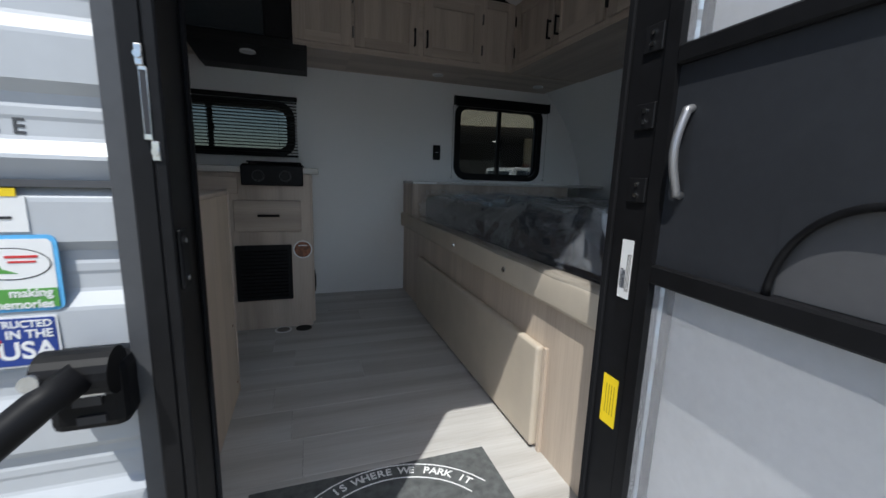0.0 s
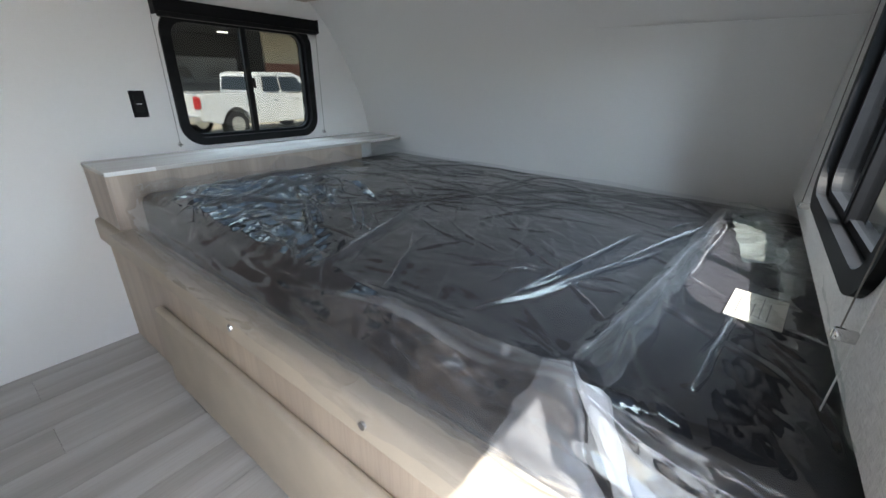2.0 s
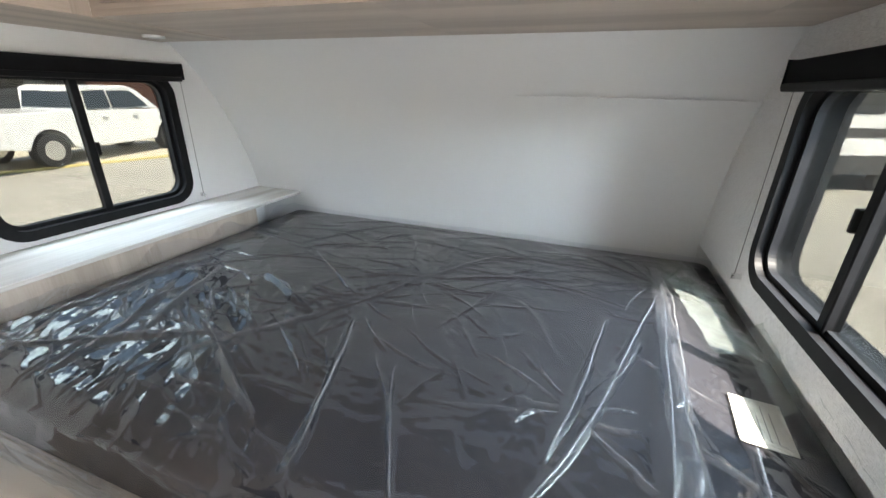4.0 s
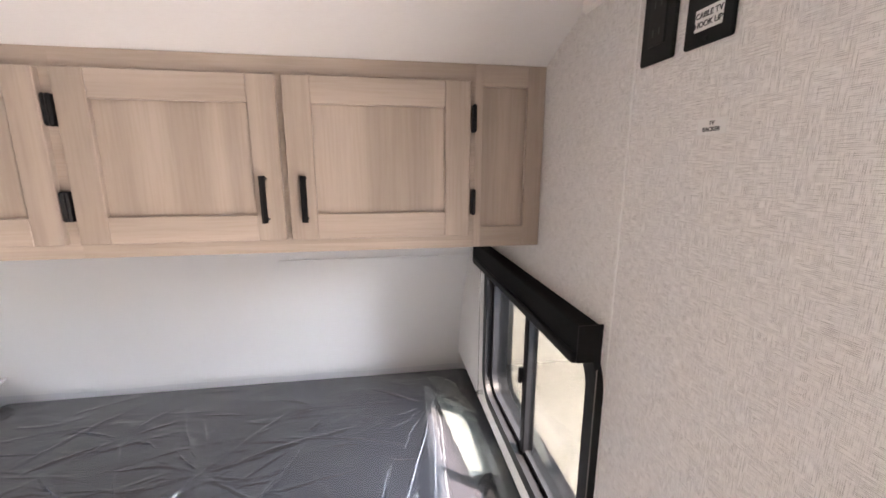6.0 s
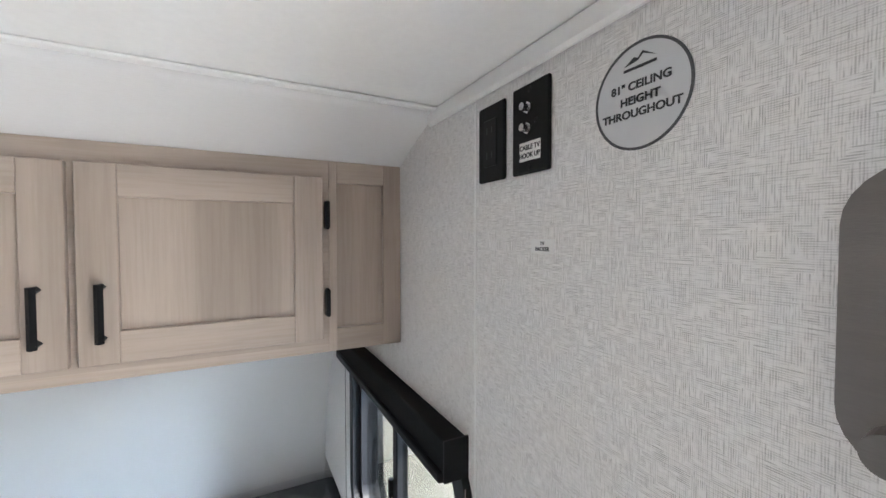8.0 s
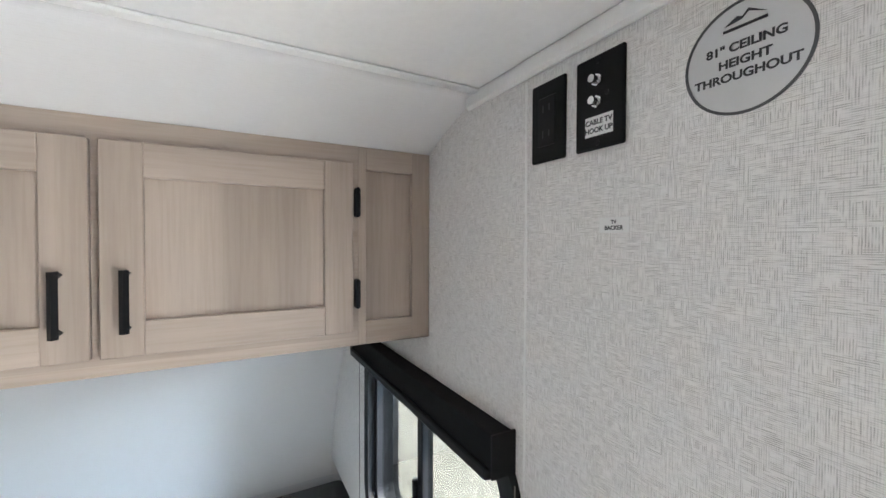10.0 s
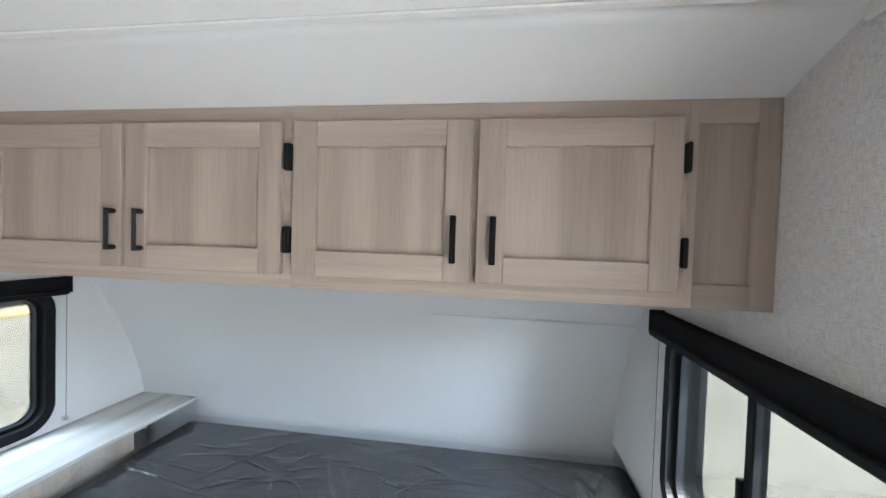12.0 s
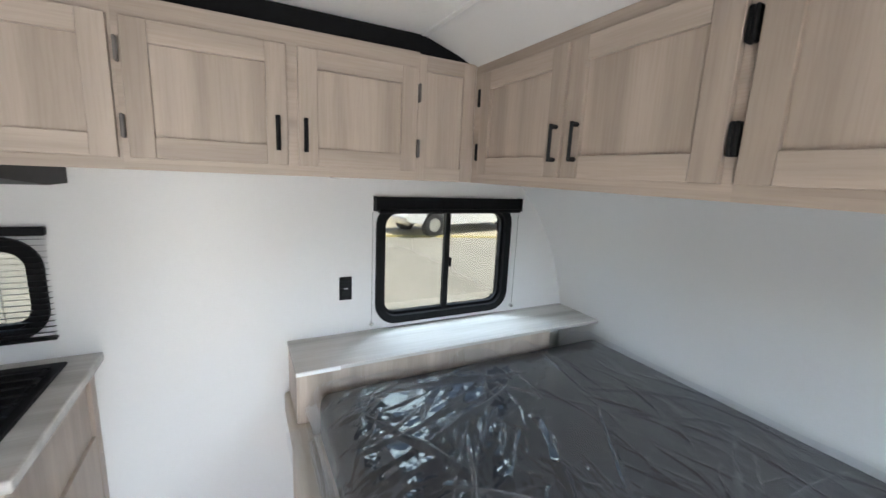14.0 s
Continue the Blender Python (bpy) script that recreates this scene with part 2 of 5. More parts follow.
LIGHT_BLUE = material("light_blue_print", (0.12, 0.42, 0.75), 0.5, vary=0.1, scale=10, bump=0.03)
RED = material("red_print", (0.55, 0.03, 0.03), 0.5, vary=0.1, scale=10, bump=0.03)
BROWN = material("brown_print", (0.20, 0.07, 0.03), 0.45, vary=0.5, scale=60, bump=0.03)
TEXT_DARK = material("dark_print", (0.03, 0.03, 0.035), 0.5, vary=0.1, scale=10, bump=0.0)
MAT_CLOTH = material("dark_grey_doormat", (0.10, 0.105, 0.105), 0.9, vary=0.35, scale=40, fine=500, bump=0.6, depth=0.003)
GREY_PLATE = material("brushed_grey_plate", (0.17, 0.155, 0.145), 0.45, metal=0.3, vary=0.06, scale=20, stretch=(1, 1, 8), fine=150)
ASPHALT = material("pale_asphalt", (0.30, 0.283, 0.245), 0.9, vary=0.16, scale=0.6, fine=45, bump=0.5, depth=0.006)
CONCRETE = material("kerb_concrete", (0.46, 0.41, 0.32), 0.85, vary=0.12, scale=2, fine=60, bump=0.3)
KERB_YELLOW = material("kerb_yellow_paint", (0.56, 0.46, 0.19), 0.7, vary=0.15, scale=6)
BRICK = material("red_brick", (0.24, 0.10, 0.07), 0.85, vary=0.25, scale=8)
STUCCO = material("tan_stucco", (0.56, 0.50, 0.38), 0.85, vary=0.06, scale=3, fine=80, bump=0.3)
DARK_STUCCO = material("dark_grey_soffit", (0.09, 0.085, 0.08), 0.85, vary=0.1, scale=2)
TRUCK_WHITE = material("white_car_paint", (0.78, 0.78, 0.77), 0.25, vary=0.02, scale=4, bump=0.0, coat=0.6)
CAR_DARK = material("dark_car_paint", (0.03, 0.032, 0.036), 0.25, vary=0.05, scale=4, bump=0.0, coat=0.6)
TYRE = material("tyre_rubber", (0.02, 0.02, 0.02), 0.8, vary=0.2, scale=20)
CAR_GLASS = material("car_glass", (0.02, 0.025, 0.03), 0.08, vary=0.1, scale=3, bump=0.0)
WINDOW_GLASS = clear("window_glass", (0.41, 0.42, 0.405))
PLASTIC = clear("clear_plastic_sheet", (0.93, 0.94, 0.96), 0.035, 1.70, 0.003, ridge=0.20)
FILM_THIN = clear("plastic_film_single", (0.95, 0.96, 0.97), 0.03, 1.44, 0.026, ridge=0.50)
FILM_DOUBLE = clear("plastic_film_double", (0.90, 0.92, 0.94), 0.07, 1.36, 0.20, ridge=0.75)
FILM_BUNCHED = clear("plastic_film_bunched", (0.86, 0.88, 0.90), 0.10, 1.28, 0.50, (0.86, 0.88, 0.90), ridge=0.7)
FILM_HEM = clear("plastic_film_hem", (0.90, 0.92, 0.94), 0.07, 1.38, 0.12, ridge=0.40)
FILM_FLAP = clear("plastic_film_flap", (0.88, 0.92, 0.90), 0.06, 1.36, 0.10, (0.66, 0.74, 0.69), ridge=0.30)
PAPER_SEEN = material("cream_label_paper", (0.58, 0.565, 0.49), 0.6, vary=0.08, scale=9, bump=0.1)


# ---- building helpers ----
PLACE = {}


def thing(name, base, label="", category="", group="", kind=""):
    ob = new(name)
    ob.empty_display_size = 0.05
    ob.location = base
    PLACE[ob] = Vector(base)
    return tagged(ob, label, category, group, kind)


def part(name, bm, mat, parent=None, label="", smooth=False):
    """Links a bmesh, given in world places, as one mesh object, under its parent if there is one."""
    me = bpy.data.meshes.new(name)
    lo = [min(v.co[k] for v in bm.verts) for k in range(3)]
    hi = [max(v.co[k] for v in bm.verts) for k in range(3)]
    centre = Vector(((lo[0] + hi[0]) / 2, (lo[1] + hi[1]) / 2, lo[2]))
    bm.transform(Matrix.Translation(-centre))
    bmesh.ops.recalc_face_normals(bm, faces=bm.faces)
    if smooth:
        for f in bm.faces:
            f.smooth = True
    bm.to_mesh(me)
    bm.free()
    me.materials.append(mat)
    ob = new(name, me)
    PLACE[ob] = centre
    if parent:
        ob.parent = parent
        ob.location = centre - PLACE[parent]
    else:
        ob.location = centre
    return tagged(ob, label)


def solo(name, bm, mat, label, category="", kind="", group="", smooth=False):
    return tagged(part(name, bm, mat, None, "", smooth), label, category, group, kind)


def boxes(*spans, bevel=0.0, seg=1):
    """A bmesh of boxes, each (x0, x1, y0, y1, z0, z1)."""
    bm = bmesh.new()
    for x0, x1, y0, y1, z0, z1 in spans:
        m = Matrix.Translation(((x0 + x1) / 2, (y0 + y1) / 2, (z0 + z1) / 2)) @ Matrix.Diagonal((abs(x1 - x0), abs(y1 - y0), abs(z1 - z0), 1))
        bmesh.ops.create_cube(bm, size=1, matrix=m)
    if bevel:
        bmesh.ops.bevel(bm, geom=bm.edges[:], offset=bevel, segments=seg, affect='EDGES', profile=0.5)
    return bm


def moved(bm, m):
    bm.transform(m)
    return bm


def cyl(p, q, r, seg=16, r2=None):
    """A bmesh cylinder or cone from p to q."""
    bm = bmesh.new()
    p, q = Vector(p), Vector(q)
    m = Matrix.Translation((p + q) / 2) @ (q - p).to_track_quat("Z", "Y").to_matrix().to_4x4()
    bmesh.ops.create_cone(bm, cap_ends=True, segments=seg, radius1=r, radius2=r if r2 is None else r2, depth=(q - p).length, matrix=m)
    return bm


def tube(points, r, seg=12):
    """A round bar swept along points."""
    bm = bmesh.new()
    pts = [Vector(p) for p in points]
    rings = []
    side = None
    for k, p in enumerate(pts):
        d = (pts[min(k + 1, len(pts) - 1)] - pts[max(k - 1, 0)]).normalized()
        if side is None:
            side = d.orthogonal().normalized()
        side = (side - d * side.dot(d)).normalized()
        up = d.cross(side)
        rings.append([bm.verts.new(p + (side * math.cos(a * 2 * math.pi / seg) + up * math.sin(a * 2 * math.pi / seg)) * r) for a in range(seg)])
    for q, w in zip(rings, rings[1:]):
        for a in range(seg):
            bm.faces.new((q[a], q[(a + 1) % seg], w[(a + 1) % seg], w[a]))
    bm.faces.new(rings[0]), bm.faces.new(rings[-1][::-1])
    return bm


def joined(*bms):
    out = bmesh.new()
    for b in bms:
        me = bpy.data.meshes.new("tmp")
        b.to_mesh(me)
        b.free()
        out.from_mesh(me)
        bpy.data.meshes.remove(me)
    return out


def rounded(w, h, r, seg=6):
    """Points of a rounded rectangle round the origin."""
    pts = []
    for cx, cy, a0 in ((w / 2 - r, h / 2 - r, 0), (-w / 2 + r, h / 2 - r, 90), (-w / 2 + r, -h / 2 + r, 180), (w / 2 - r, -h / 2 + r, 270)):
        for k in range(seg + 1):
            a = radians(a0 + 90 * k / seg)
            pts.append((cx + r * math.cos(a), cy + r * math.sin(a)))
    return pts


def plate(points, m, thick):
    """A flat shape in the xy plane of m, extruded by thick along z."""
    bm = bmesh.new()
    f = bm.faces.new([bm.verts.new((x, y, 0)) for x, y in points])
    r = bmesh.ops.extrude_face_region(bm, geom=[f])
    bmesh.ops.translate(bm, verts=[v for v in r["geom"] if isinstance(v, bmesh.types.BMVert)], vec=(0, 0, thick))
    bm.transform(m)
    return bm


def ring(outer, inner, m, thick):
    """A frame between two outlines of the same count, with depth."""
    bm = bmesh.new()
    n = len(outer)
    vs = [[bm.verts.new((x, y, z)) for x, y in pts] for pts, z in ((outer, 0), (inner, 0), (inner, thick), (outer, thick))]
    for a in range(4):
        for k in range(n):
            bm.faces.new((vs[a][k], vs[a][(k + 1) % n], vs[(a + 1) % 4][(k + 1) % n], vs[(a + 1) % 4][k]))
    bm.transform(m)
    return bm


def on_wall_y(x, y, z, facing):
    """Frame whose xy plane lies on a wall y = const and whose z points into the room; facing is +1 or -1 along y."""
    return Matrix.Translation((x, y, z)) @ (Matrix(((-1, 0, 0, 0), (0, 0, 1, 0), (0, 1, 0, 0), (0, 0, 0, 1))) if facing > 0 else
                                           Matrix(((1, 0, 0, 0), (0, 0, -1, 0), (0, 1, 0, 0), (0, 0, 0, 1))))


def lettering(text, size, m, align='CENTER', depth=0.0004, bold=0.022):
    """The mesh of a line of writing in the built-in font."""
    cu = bpy.data.curves.new("letters", 'FONT')
    cu.body, cu.size, cu.extrude, cu.align_x, cu.align_y = text, size, depth, align, 'CENTER'
    cu.offset = size * bold
    ob = new("letters", cu)
    dg = bpy.context.evaluated_depsgraph_get()
    me = bpy.data.meshes.new_from_object(ob.evaluated_get(dg))
    bm = bmesh.new()
    bm.from_mesh(me)
    bm.transform(m)
    bpy.data.objects.remove(ob)
    bpy.data.meshes.remove(me)
    bpy.data.curves.remove(cu)
    return bm


def wall_with_holes(x0, x1, z0, z1, y0, y1, holes):
    """A wall between y0 and y1 as boxes that leave the holes (x0, x1, z0, z1) open."""
    xs = sorted({x0, x1, *(h[0] for h in holes), *(h[1] for h in holes)})
    zs = sorted({z0, z1, *(h[2] for h in holes), *(h[3] for h in holes)})
    bm = bmesh.new()

    def solid(i, j):
        if not (0 <= i < len(xs) - 1 and 0 <= j < len(zs) - 1):
            return False
        cx, cz = (xs[i] + xs[i + 1]) / 2, (zs[j] + zs[j + 1]) / 2
        return not any(h[0] < cx < h[1] and h[2] < cz < h[3] for h in holes)

    def quad(*c):
        bm.faces.new([bm.verts.new(p) for p in c])
    for i in range(len(xs) - 1):
        for j in range(len(zs) - 1):
            if not solid(i, j):
                continue
            a, b, c, d = xs[i], xs[i + 1], zs[j], zs[j + 1]
            quad((a, y0, c), (b, y0, c), (b, y0, d), (a, y0, d))
            quad((a, y1, c), (a, y1, d), (b, y1, d), (b, y1, c))
            if not solid(i - 1, j):
                quad((a, y0, c), (a, y0, d), (a, y1, d), (a, y1, c))
            if not solid(i + 1, j):
                quad((b, y0, c), (b, y1, c), (b, y1, d), (b, y0, d))
            if not solid(i, j - 1):
                quad((a, y0, c), (a, y1, c), (b, y1, c), (b, y0, c))
            if not solid(i, j + 1):
                quad((a, y0, d), (b, y0, d), (b, y1, d), (a, y1, d))
    bmesh.ops.remove_doubles(bm, verts=bm.verts[:], dist=1e-5)
    return bm


# ---- setting: shell of the trailer ----
def cutout(span, lap=0.028):
    """The hole for a window, hidden under its rounded frame."""
    return (span[0] + lap, span[1] - lap, span[2] + lap, span[3] - lap)



X_WALL = 1.75
solo("wall_far", wall_with_holes(X_REAR, X_WALL, -0.12, 2.16, W, W + 0.05, [cutout(WIN_FAR), cutout(WIN_KIT)]), WHITEBOARD,
     "pale wallboard wall with two windows", "wall", "structure")
solo("wall_door", wall_with_holes(X_REAR, X_WALL, -0.12, 2.16, -0.085, 0.0, [cutout(WIN_NEAR), (DOOR[0], DOOR[1], 1.30, DOOR[3]), (DOOR[0], -0.055, -0.12, 1.30), (-0.055, 1.60, 0.54, 0.81)]), WALLPAPER,
     "linen-patterned wallboard wall with entry doorway and window", "wall", "structure")
solo("wall_door_reveal", boxes((DOOR[1], -0.055, -0.084, -0.070, -0.12, 1.30), (-0.055, 1.62, -0.084, -0.070, 0.50, 0.83)), WALLPAPER, "thin wallboard reveal beside the entry doorway", "wall", "structure")
solo("wall_rear", boxes((X_REAR - 0.05, X_REAR, -0.085, W + 0.05, -0.12, 2.16)), WHITEBOARD, "plain pale wall", "wall", "structure")


def front_shell():
    bm = bmesh.new()
    rows = []
    pts = []
    for k in range(len(FRONT) - 1):
        a, b = Vector(FRONT[k]), Vector(FRONT[k + 1])
        p0, p3 = Vector(FRONT[max(k - 1, 0)]), Vector(FRONT[min(k + 2, len(FRONT) - 1)])
        for j in range(4):
            u = j / 4
            pts.append(0.5 * ((2 * a) + (b - p0) * u + (2 * p0 - 5 * a + 4 * b - p3) * u * u + (3 * a - p0 - 3 * b + p3) * u ** 3))
    pts.append(Vector(FRONT[-1]))
    inner = [(p.x, p.y) for p in pts]
    outer = [(p.x + 0.10, p.y + 0.06) for p in pts]
    loop = inner + outer[::-1]
    va = [bm.verts.new((x, 0.0, z)) for x, z in loop]
    vb = [bm.verts.new((x, W, z)) for x, z in loop]
    n = len(loop)
    for k in range(n):
        f = bm.faces.new((va[k], va[(k + 1) % n], vb[(k + 1) % n], vb[k]))
        f.smooth = k < len(inner) - 1
    return bm


solo("wall_front", front_shell(), WHITEBOARD, "curved pale front wall that leans over the bed", "wall", "structure")
solo("ceiling", boxes((X_REAR, 0.421, 0.0, W, CEIL, CEIL + 0.05)), CEILING, "smooth white ceiling", "ceiling", "structure")
solo("roof", boxes((X_REAR - 0.05, 0.6, -0.085, W + 0.05, 2.165, 2.20)), ALUMINIUM, "white trailer roof skin", "roof", "structure")
solo("trim", joined(boxes((X_REAR, 0.45, 0.0, 0.012, 2.032, 2.06), bevel=0.004),
                    boxes((0.288, 0.292, 0.0, 0.0015, 0.0, 2.03))), CEILING, "thin wall trim strips along the ceiling", "trim", "structure")
solo("trim_ceiling_joint", boxes((0.405, 0.425, 0.0, W, 2.054, 2.0595), bevel=0.002), CEILING, "thin white ceiling joint strip", "trim", "structure")
solo("trim_front_seam", boxes((1.349, 1.357, 0.004, 0.80, 1.384, 1.3865)), WHITEBOARD, "thin seam strip across the front wall", "trim", "structure")
solo("floor_slab", boxes((X_REAR, X_WALL, -0.085, W, -0.10, -0.006)), DARK_STUCCO, "dark underlay below the planks", "floor", "structure")


# ---- windows ----
def trailer_window(name, span, y_in, inward, wall, label):
    """Black radius-cornered slider in a wall; inward is the way into the room along y."""
    x0, x1, z0, z1 = span
    cx, cz, w, h = (x0 + x1) / 2, (z0 + z1) / 2, x1 - x0, z1 - z0
    win = thing(name, (cx, y_in, z0), label, "window", kind="structure")
    m = on_wall_y(cx, y_in - inward * 0.044, cz, inward)
    part("window_frame", ring(rounded(w + 0.012, h + 0.012, 0.105, 9), rounded(w - 0.062, h - 0.062, 0.075, 9), m, 0.058), BLACK, win)
    part("outer_frame", ring(rounded(w + 0.010, h + 0.010, 0.104, 9), rounded(w - 0.060, h - 0.060, 0.074, 9), on_wall_y(cx, y_in - inward * (wall + 0.006), cz, inward), wall - 0.0385), BLACK_CLOTH, win)
    part("inner_frame", ring(rounded(w - 0.062, h - 0.062, 0.075, 9), rounded(w - 0.092, h - 0.092, 0.060, 9), on_wall_y(cx, y_in - inward * 0.043, cz, inward), 0.032), BLACK, win)
    part("mullion", boxes((cx - 0.014, cx + 0.014, y_in - inward * 0.036, y_in - inward * 0.004, z0 + 0.035, z1 - 0.035), bevel=0.003), BLACK, win)
    part("latch", boxes((cx + 0.012, cx + 0.024, y_in - inward * 0.012, y_in + inward * 0.006, cz - 0.03, cz + 0.02), bevel=0.003), BLACK, win)
    for a, b, dy in ((x0 + 0.032, cx + 0.010, 0.020), (cx - 0.010, x1 - 0.032, 0.029)):
        pane = part("pane", boxes((a, b, y_in - inward * (dy + 0.003), y_in - inward * dy, z0 + 0.032, z1 - 0.032)), WINDOW_GLASS, win, "tinted glass pane")
        pane.visible_shadow = False
    return win


trailer_window("window_1", WIN_FAR, W, -1, 0.05, "black-framed sliding window with rounded corners above the shelf")
trailer_window("window_2", WIN_NEAR, 0.0, 1, 0.085, "black-framed sliding window beside the bed")
trailer_window("window_3", WIN_KIT, W, -1, 0.05, "wide black-framed sliding window behind the worktop")


def roller_blind(x0, x1, y_wall, inward, z0, z1, cords):
    b = thing("roller_blind", ((x0 + x1) / 2, y_wall, z0), "rolled-up black roller blind in a cassette above the window", "blind", "roller blinds")
    part("cassette", boxes((x0, x1, y_wall, y_wall + inward * 0.042, z0 + 0.012, z1), bevel=0.004, seg=2), BLACK_CLOTH, b)
    part("bottom_bar", boxes((x0 + 0.01, x1 - 0.01, y_wall + inward * 0.016, y_wall + inward * 0.05, z0, z0 + 0.02), bevel=0.004, seg=2), BLACK, b)
    for x in (x0, x1):
        s = 0.004 if x == x1 else -0.004
        part("end_cap", boxes((x, x + s, y_wall + inward * 0.0, y_wall + inward * 0.046, z0 + 0.008, z1 + 0.003)), BLACK, b)
    for x in cords:
        part("cord", cyl((x, y_wall + inward * 0.02, z0 + 0.005), (x, y_wall + inward * 0.02, 0.885), 0.0011, 6), GREY_PLATE, b)
        part("cord_clip", joined(boxes((x - 0.004, x + 0.004, y_wall, y_wall + inward * 0.026, 0.868, 0.886), bevel=0.0015), cyl((x - 0.012, y_wall + inward * 0.02, 0.876), (x + 0.012, y_wall + inward * 0.02, 0.876), 0.003, 8)), STEEL, b, "small steel cord clip")


roller_blind(0.386, 1.200, W, -1, 1.412, 1.485, (0.374, 1.20))
roller_blind(0.315, 1.115, 0.0, 1, 1.412, 1.487, (0.288, 1.10))

# slatted blind at the kitchen window
sb = thing("slatted_blind", (-1.28, W, 1.0), "black slatted blind let down over the kitchen window", "blind")
part("head_rail", boxes((-1.855, -0.74, W - 0.03, W - 0.003, 1.34, 1.368), bevel=0.003), BLACK, sb)
for k in range(17):
    z = 1.005 + k * 0.0202
    part("slat", moved(boxes((-1.85, -0.745, -0.0125, 0.0125, -0.0006, 0.0006)), Matrix.Translation((0, W - 0.022, z)) @ Matrix.Rotation(radians(-10), 4, 'X')), BLACK_METAL, sb)
part("bottom_rail", boxes((-1.852, -0.743, W - 0.034, W - 0.010, 0.978, 0.990), bevel=0.003), BLACK, sb)
for x in (-1.7, -1.28, -0.86):
    part("ladder_cord", cyl((x, W - 0.035, 0.985), (x, W - 0.035, 1.345), 0.0012, 6), BLACK, sb)


# ---- overhead cabinets ----
def bar_pull(parent, foot, a, b, out):
    """A square black bar pull from a to b, standing off along out."""
    a, b, out = Vector(a), Vector(b), Vector(out)
    d = (b - a).normalized()
    bms = []
    lo, hi = a + out * 0.022, b + out * 0.022
    side = d.cross(out.normalized())
    for p, q, r in ((lo, hi, 0.0048), (a + d * 0.006, a + d * 0.006 + out * 0.024, 0.0045), (b - d * 0.006, b - d * 0.006 + out * 0.024, 0.0045)):
        c = cyl(p, q, r * 1.35, 4)
        bms.append(c)
    return part("handle", joined(*bms), BLACK_METAL, parent, "black bar handle")


def shaker_door(parent, face, u0, u1, z0, z1, across, out, handle=None, stile=0.056, hinges=None, hinge_mat=None):
    """A framed door on a vertical face. across: 0 for x, 1 for y; out: the sign of the way into the room along the other axis."""
    T, S = 0.018, stile
    other = 1 - across

    def slab(a0, a1, b0, b1, d0, d1, bevel=0.0015):
        s = [0.0] * 6
        s[2 * across], s[2 * across + 1] = a0, a1
        p, q = face + out * d0, face + out * d1
        s[2 * other], s[2 * other + 1] = min(p, q), max(p, q)
        s[4], s[5] = b0, b1
        return boxes(tuple(s), bevel=bevel)
    along = WOOD_Y if across else WOOD_X
    door = part("door", slab(u0 + S - 0.004, u1 - S + 0.004, z0 + S - 0.004, z1 - S + 0.004, 0.001, 0.006, 0), WOOD_V, parent)
    part("stile", slab(u0, u0 + S, z0, z1, 0.002, T), WOOD_V, door)
    part("stile", slab(u1 - S, u1, z0, z1, 0.002, T), WOOD_V, door)
    part("rail", slab(u0 + S, u1 - S, z1 - S, z1, 0.002, T - 0.0008), along, door)
    part("rail", slab(u0 + S, u1 - S, z0, z0 + S, 0.002, T - 0.0008), along, door)
    if handle is not None:
        a, b = [0, 0, 1.645], [0, 0, 1.743]
        if len(handle) == 3:
            a[2], b[2] = handle[1:]
        a[across] = b[across] = handle[0]
        a[other] = b[other] = face + out * (T - 0.001)
        o = [0, 0, 0]
        o[other] = out * 1.0
        bar_pull(door, None, a, b, o)
    if hinges is not None:
        for zc in (z0 + 0.078, z1 - 0.078):
            part("hinge", slab(hinges - 0.0045, hinges + 0.0045, zc - 0.03, zc + 0.03, 0.001, T + 0.004, 0.003), hinge_mat or BLACK_METAL, door, "grey hinge" if hinge_mat else "black hinge")
    return door


DZ0, DZ1 = 1.604, 1.945


def front_overhead(y0, y1, doors, label):
    c = thing("overhead_cabinet", (CAB_X + 0.1, (y0 + y1) / 2, CAB_Z0), label, "cabinet", "overhead cabinets")
    part("base_board", boxes((CAB_X, 1.17, y0, y1, CAB_Z0, CAB_Z0 + 0.018)), WOOD_Y, c)
    for y in (y0 + 0.001, y1 - 0.012):
        part("side_board", boxes((CAB_X + 0.017, 0.84, y, y + 0.011, CAB_Z0 + 0.018, 1.84)), WOOD_V, c)
    part("face_frame", boxes((CAB_X, CAB_X + 0.016, y0, y1, CAB_Z0 + 0.018, CAB_Z1 - 0.004)), WOOD_Y, c)
    for d in doors:
        shaker_door(c, CAB_X, d[0], d[1], DZ0, DZ1, 1, -1, d[2], hinges=d[3])
    return c


front_overhead(0.995, CAB_Y, [(1.423, 1.836, (1.443 - 0.004,), 1.846), (1.013, 1.412, (1.364,), 1.0035)], "pale wood overhead cabinet with two framed doors and black handles")
front_overhead(0.165, 0.995, [(0.587, 0.986, (0.622,), 0.9955), (0.180, 0.575, (0.541,), 0.170)], "pale wood overhead cabinet with two framed doors above the bed")
c = thing("overhead_end_panel", (CAB_X, 0.08, CAB_Z0), "pale wood fixed end panel of the overhead cabinets", "cabinet")
part("panel", boxes((CAB_X + 0.011, CAB_X + 0.02, 0.03, 0.15, 1.60, 1.96)), WOOD_V, c)
part("stile", boxes((CAB_X, CAB_X + 0.016, 0.001, 0.043, CAB_Z0, CAB_Z1 - 0.004), bevel=0.001), WOOD_V, c)
part("stile", boxes((CAB_X, CAB_X + 0.016, 0.148, 0.165, CAB_Z0, CAB_Z1 - 0.004), bevel=0.001), WOOD_V, c)
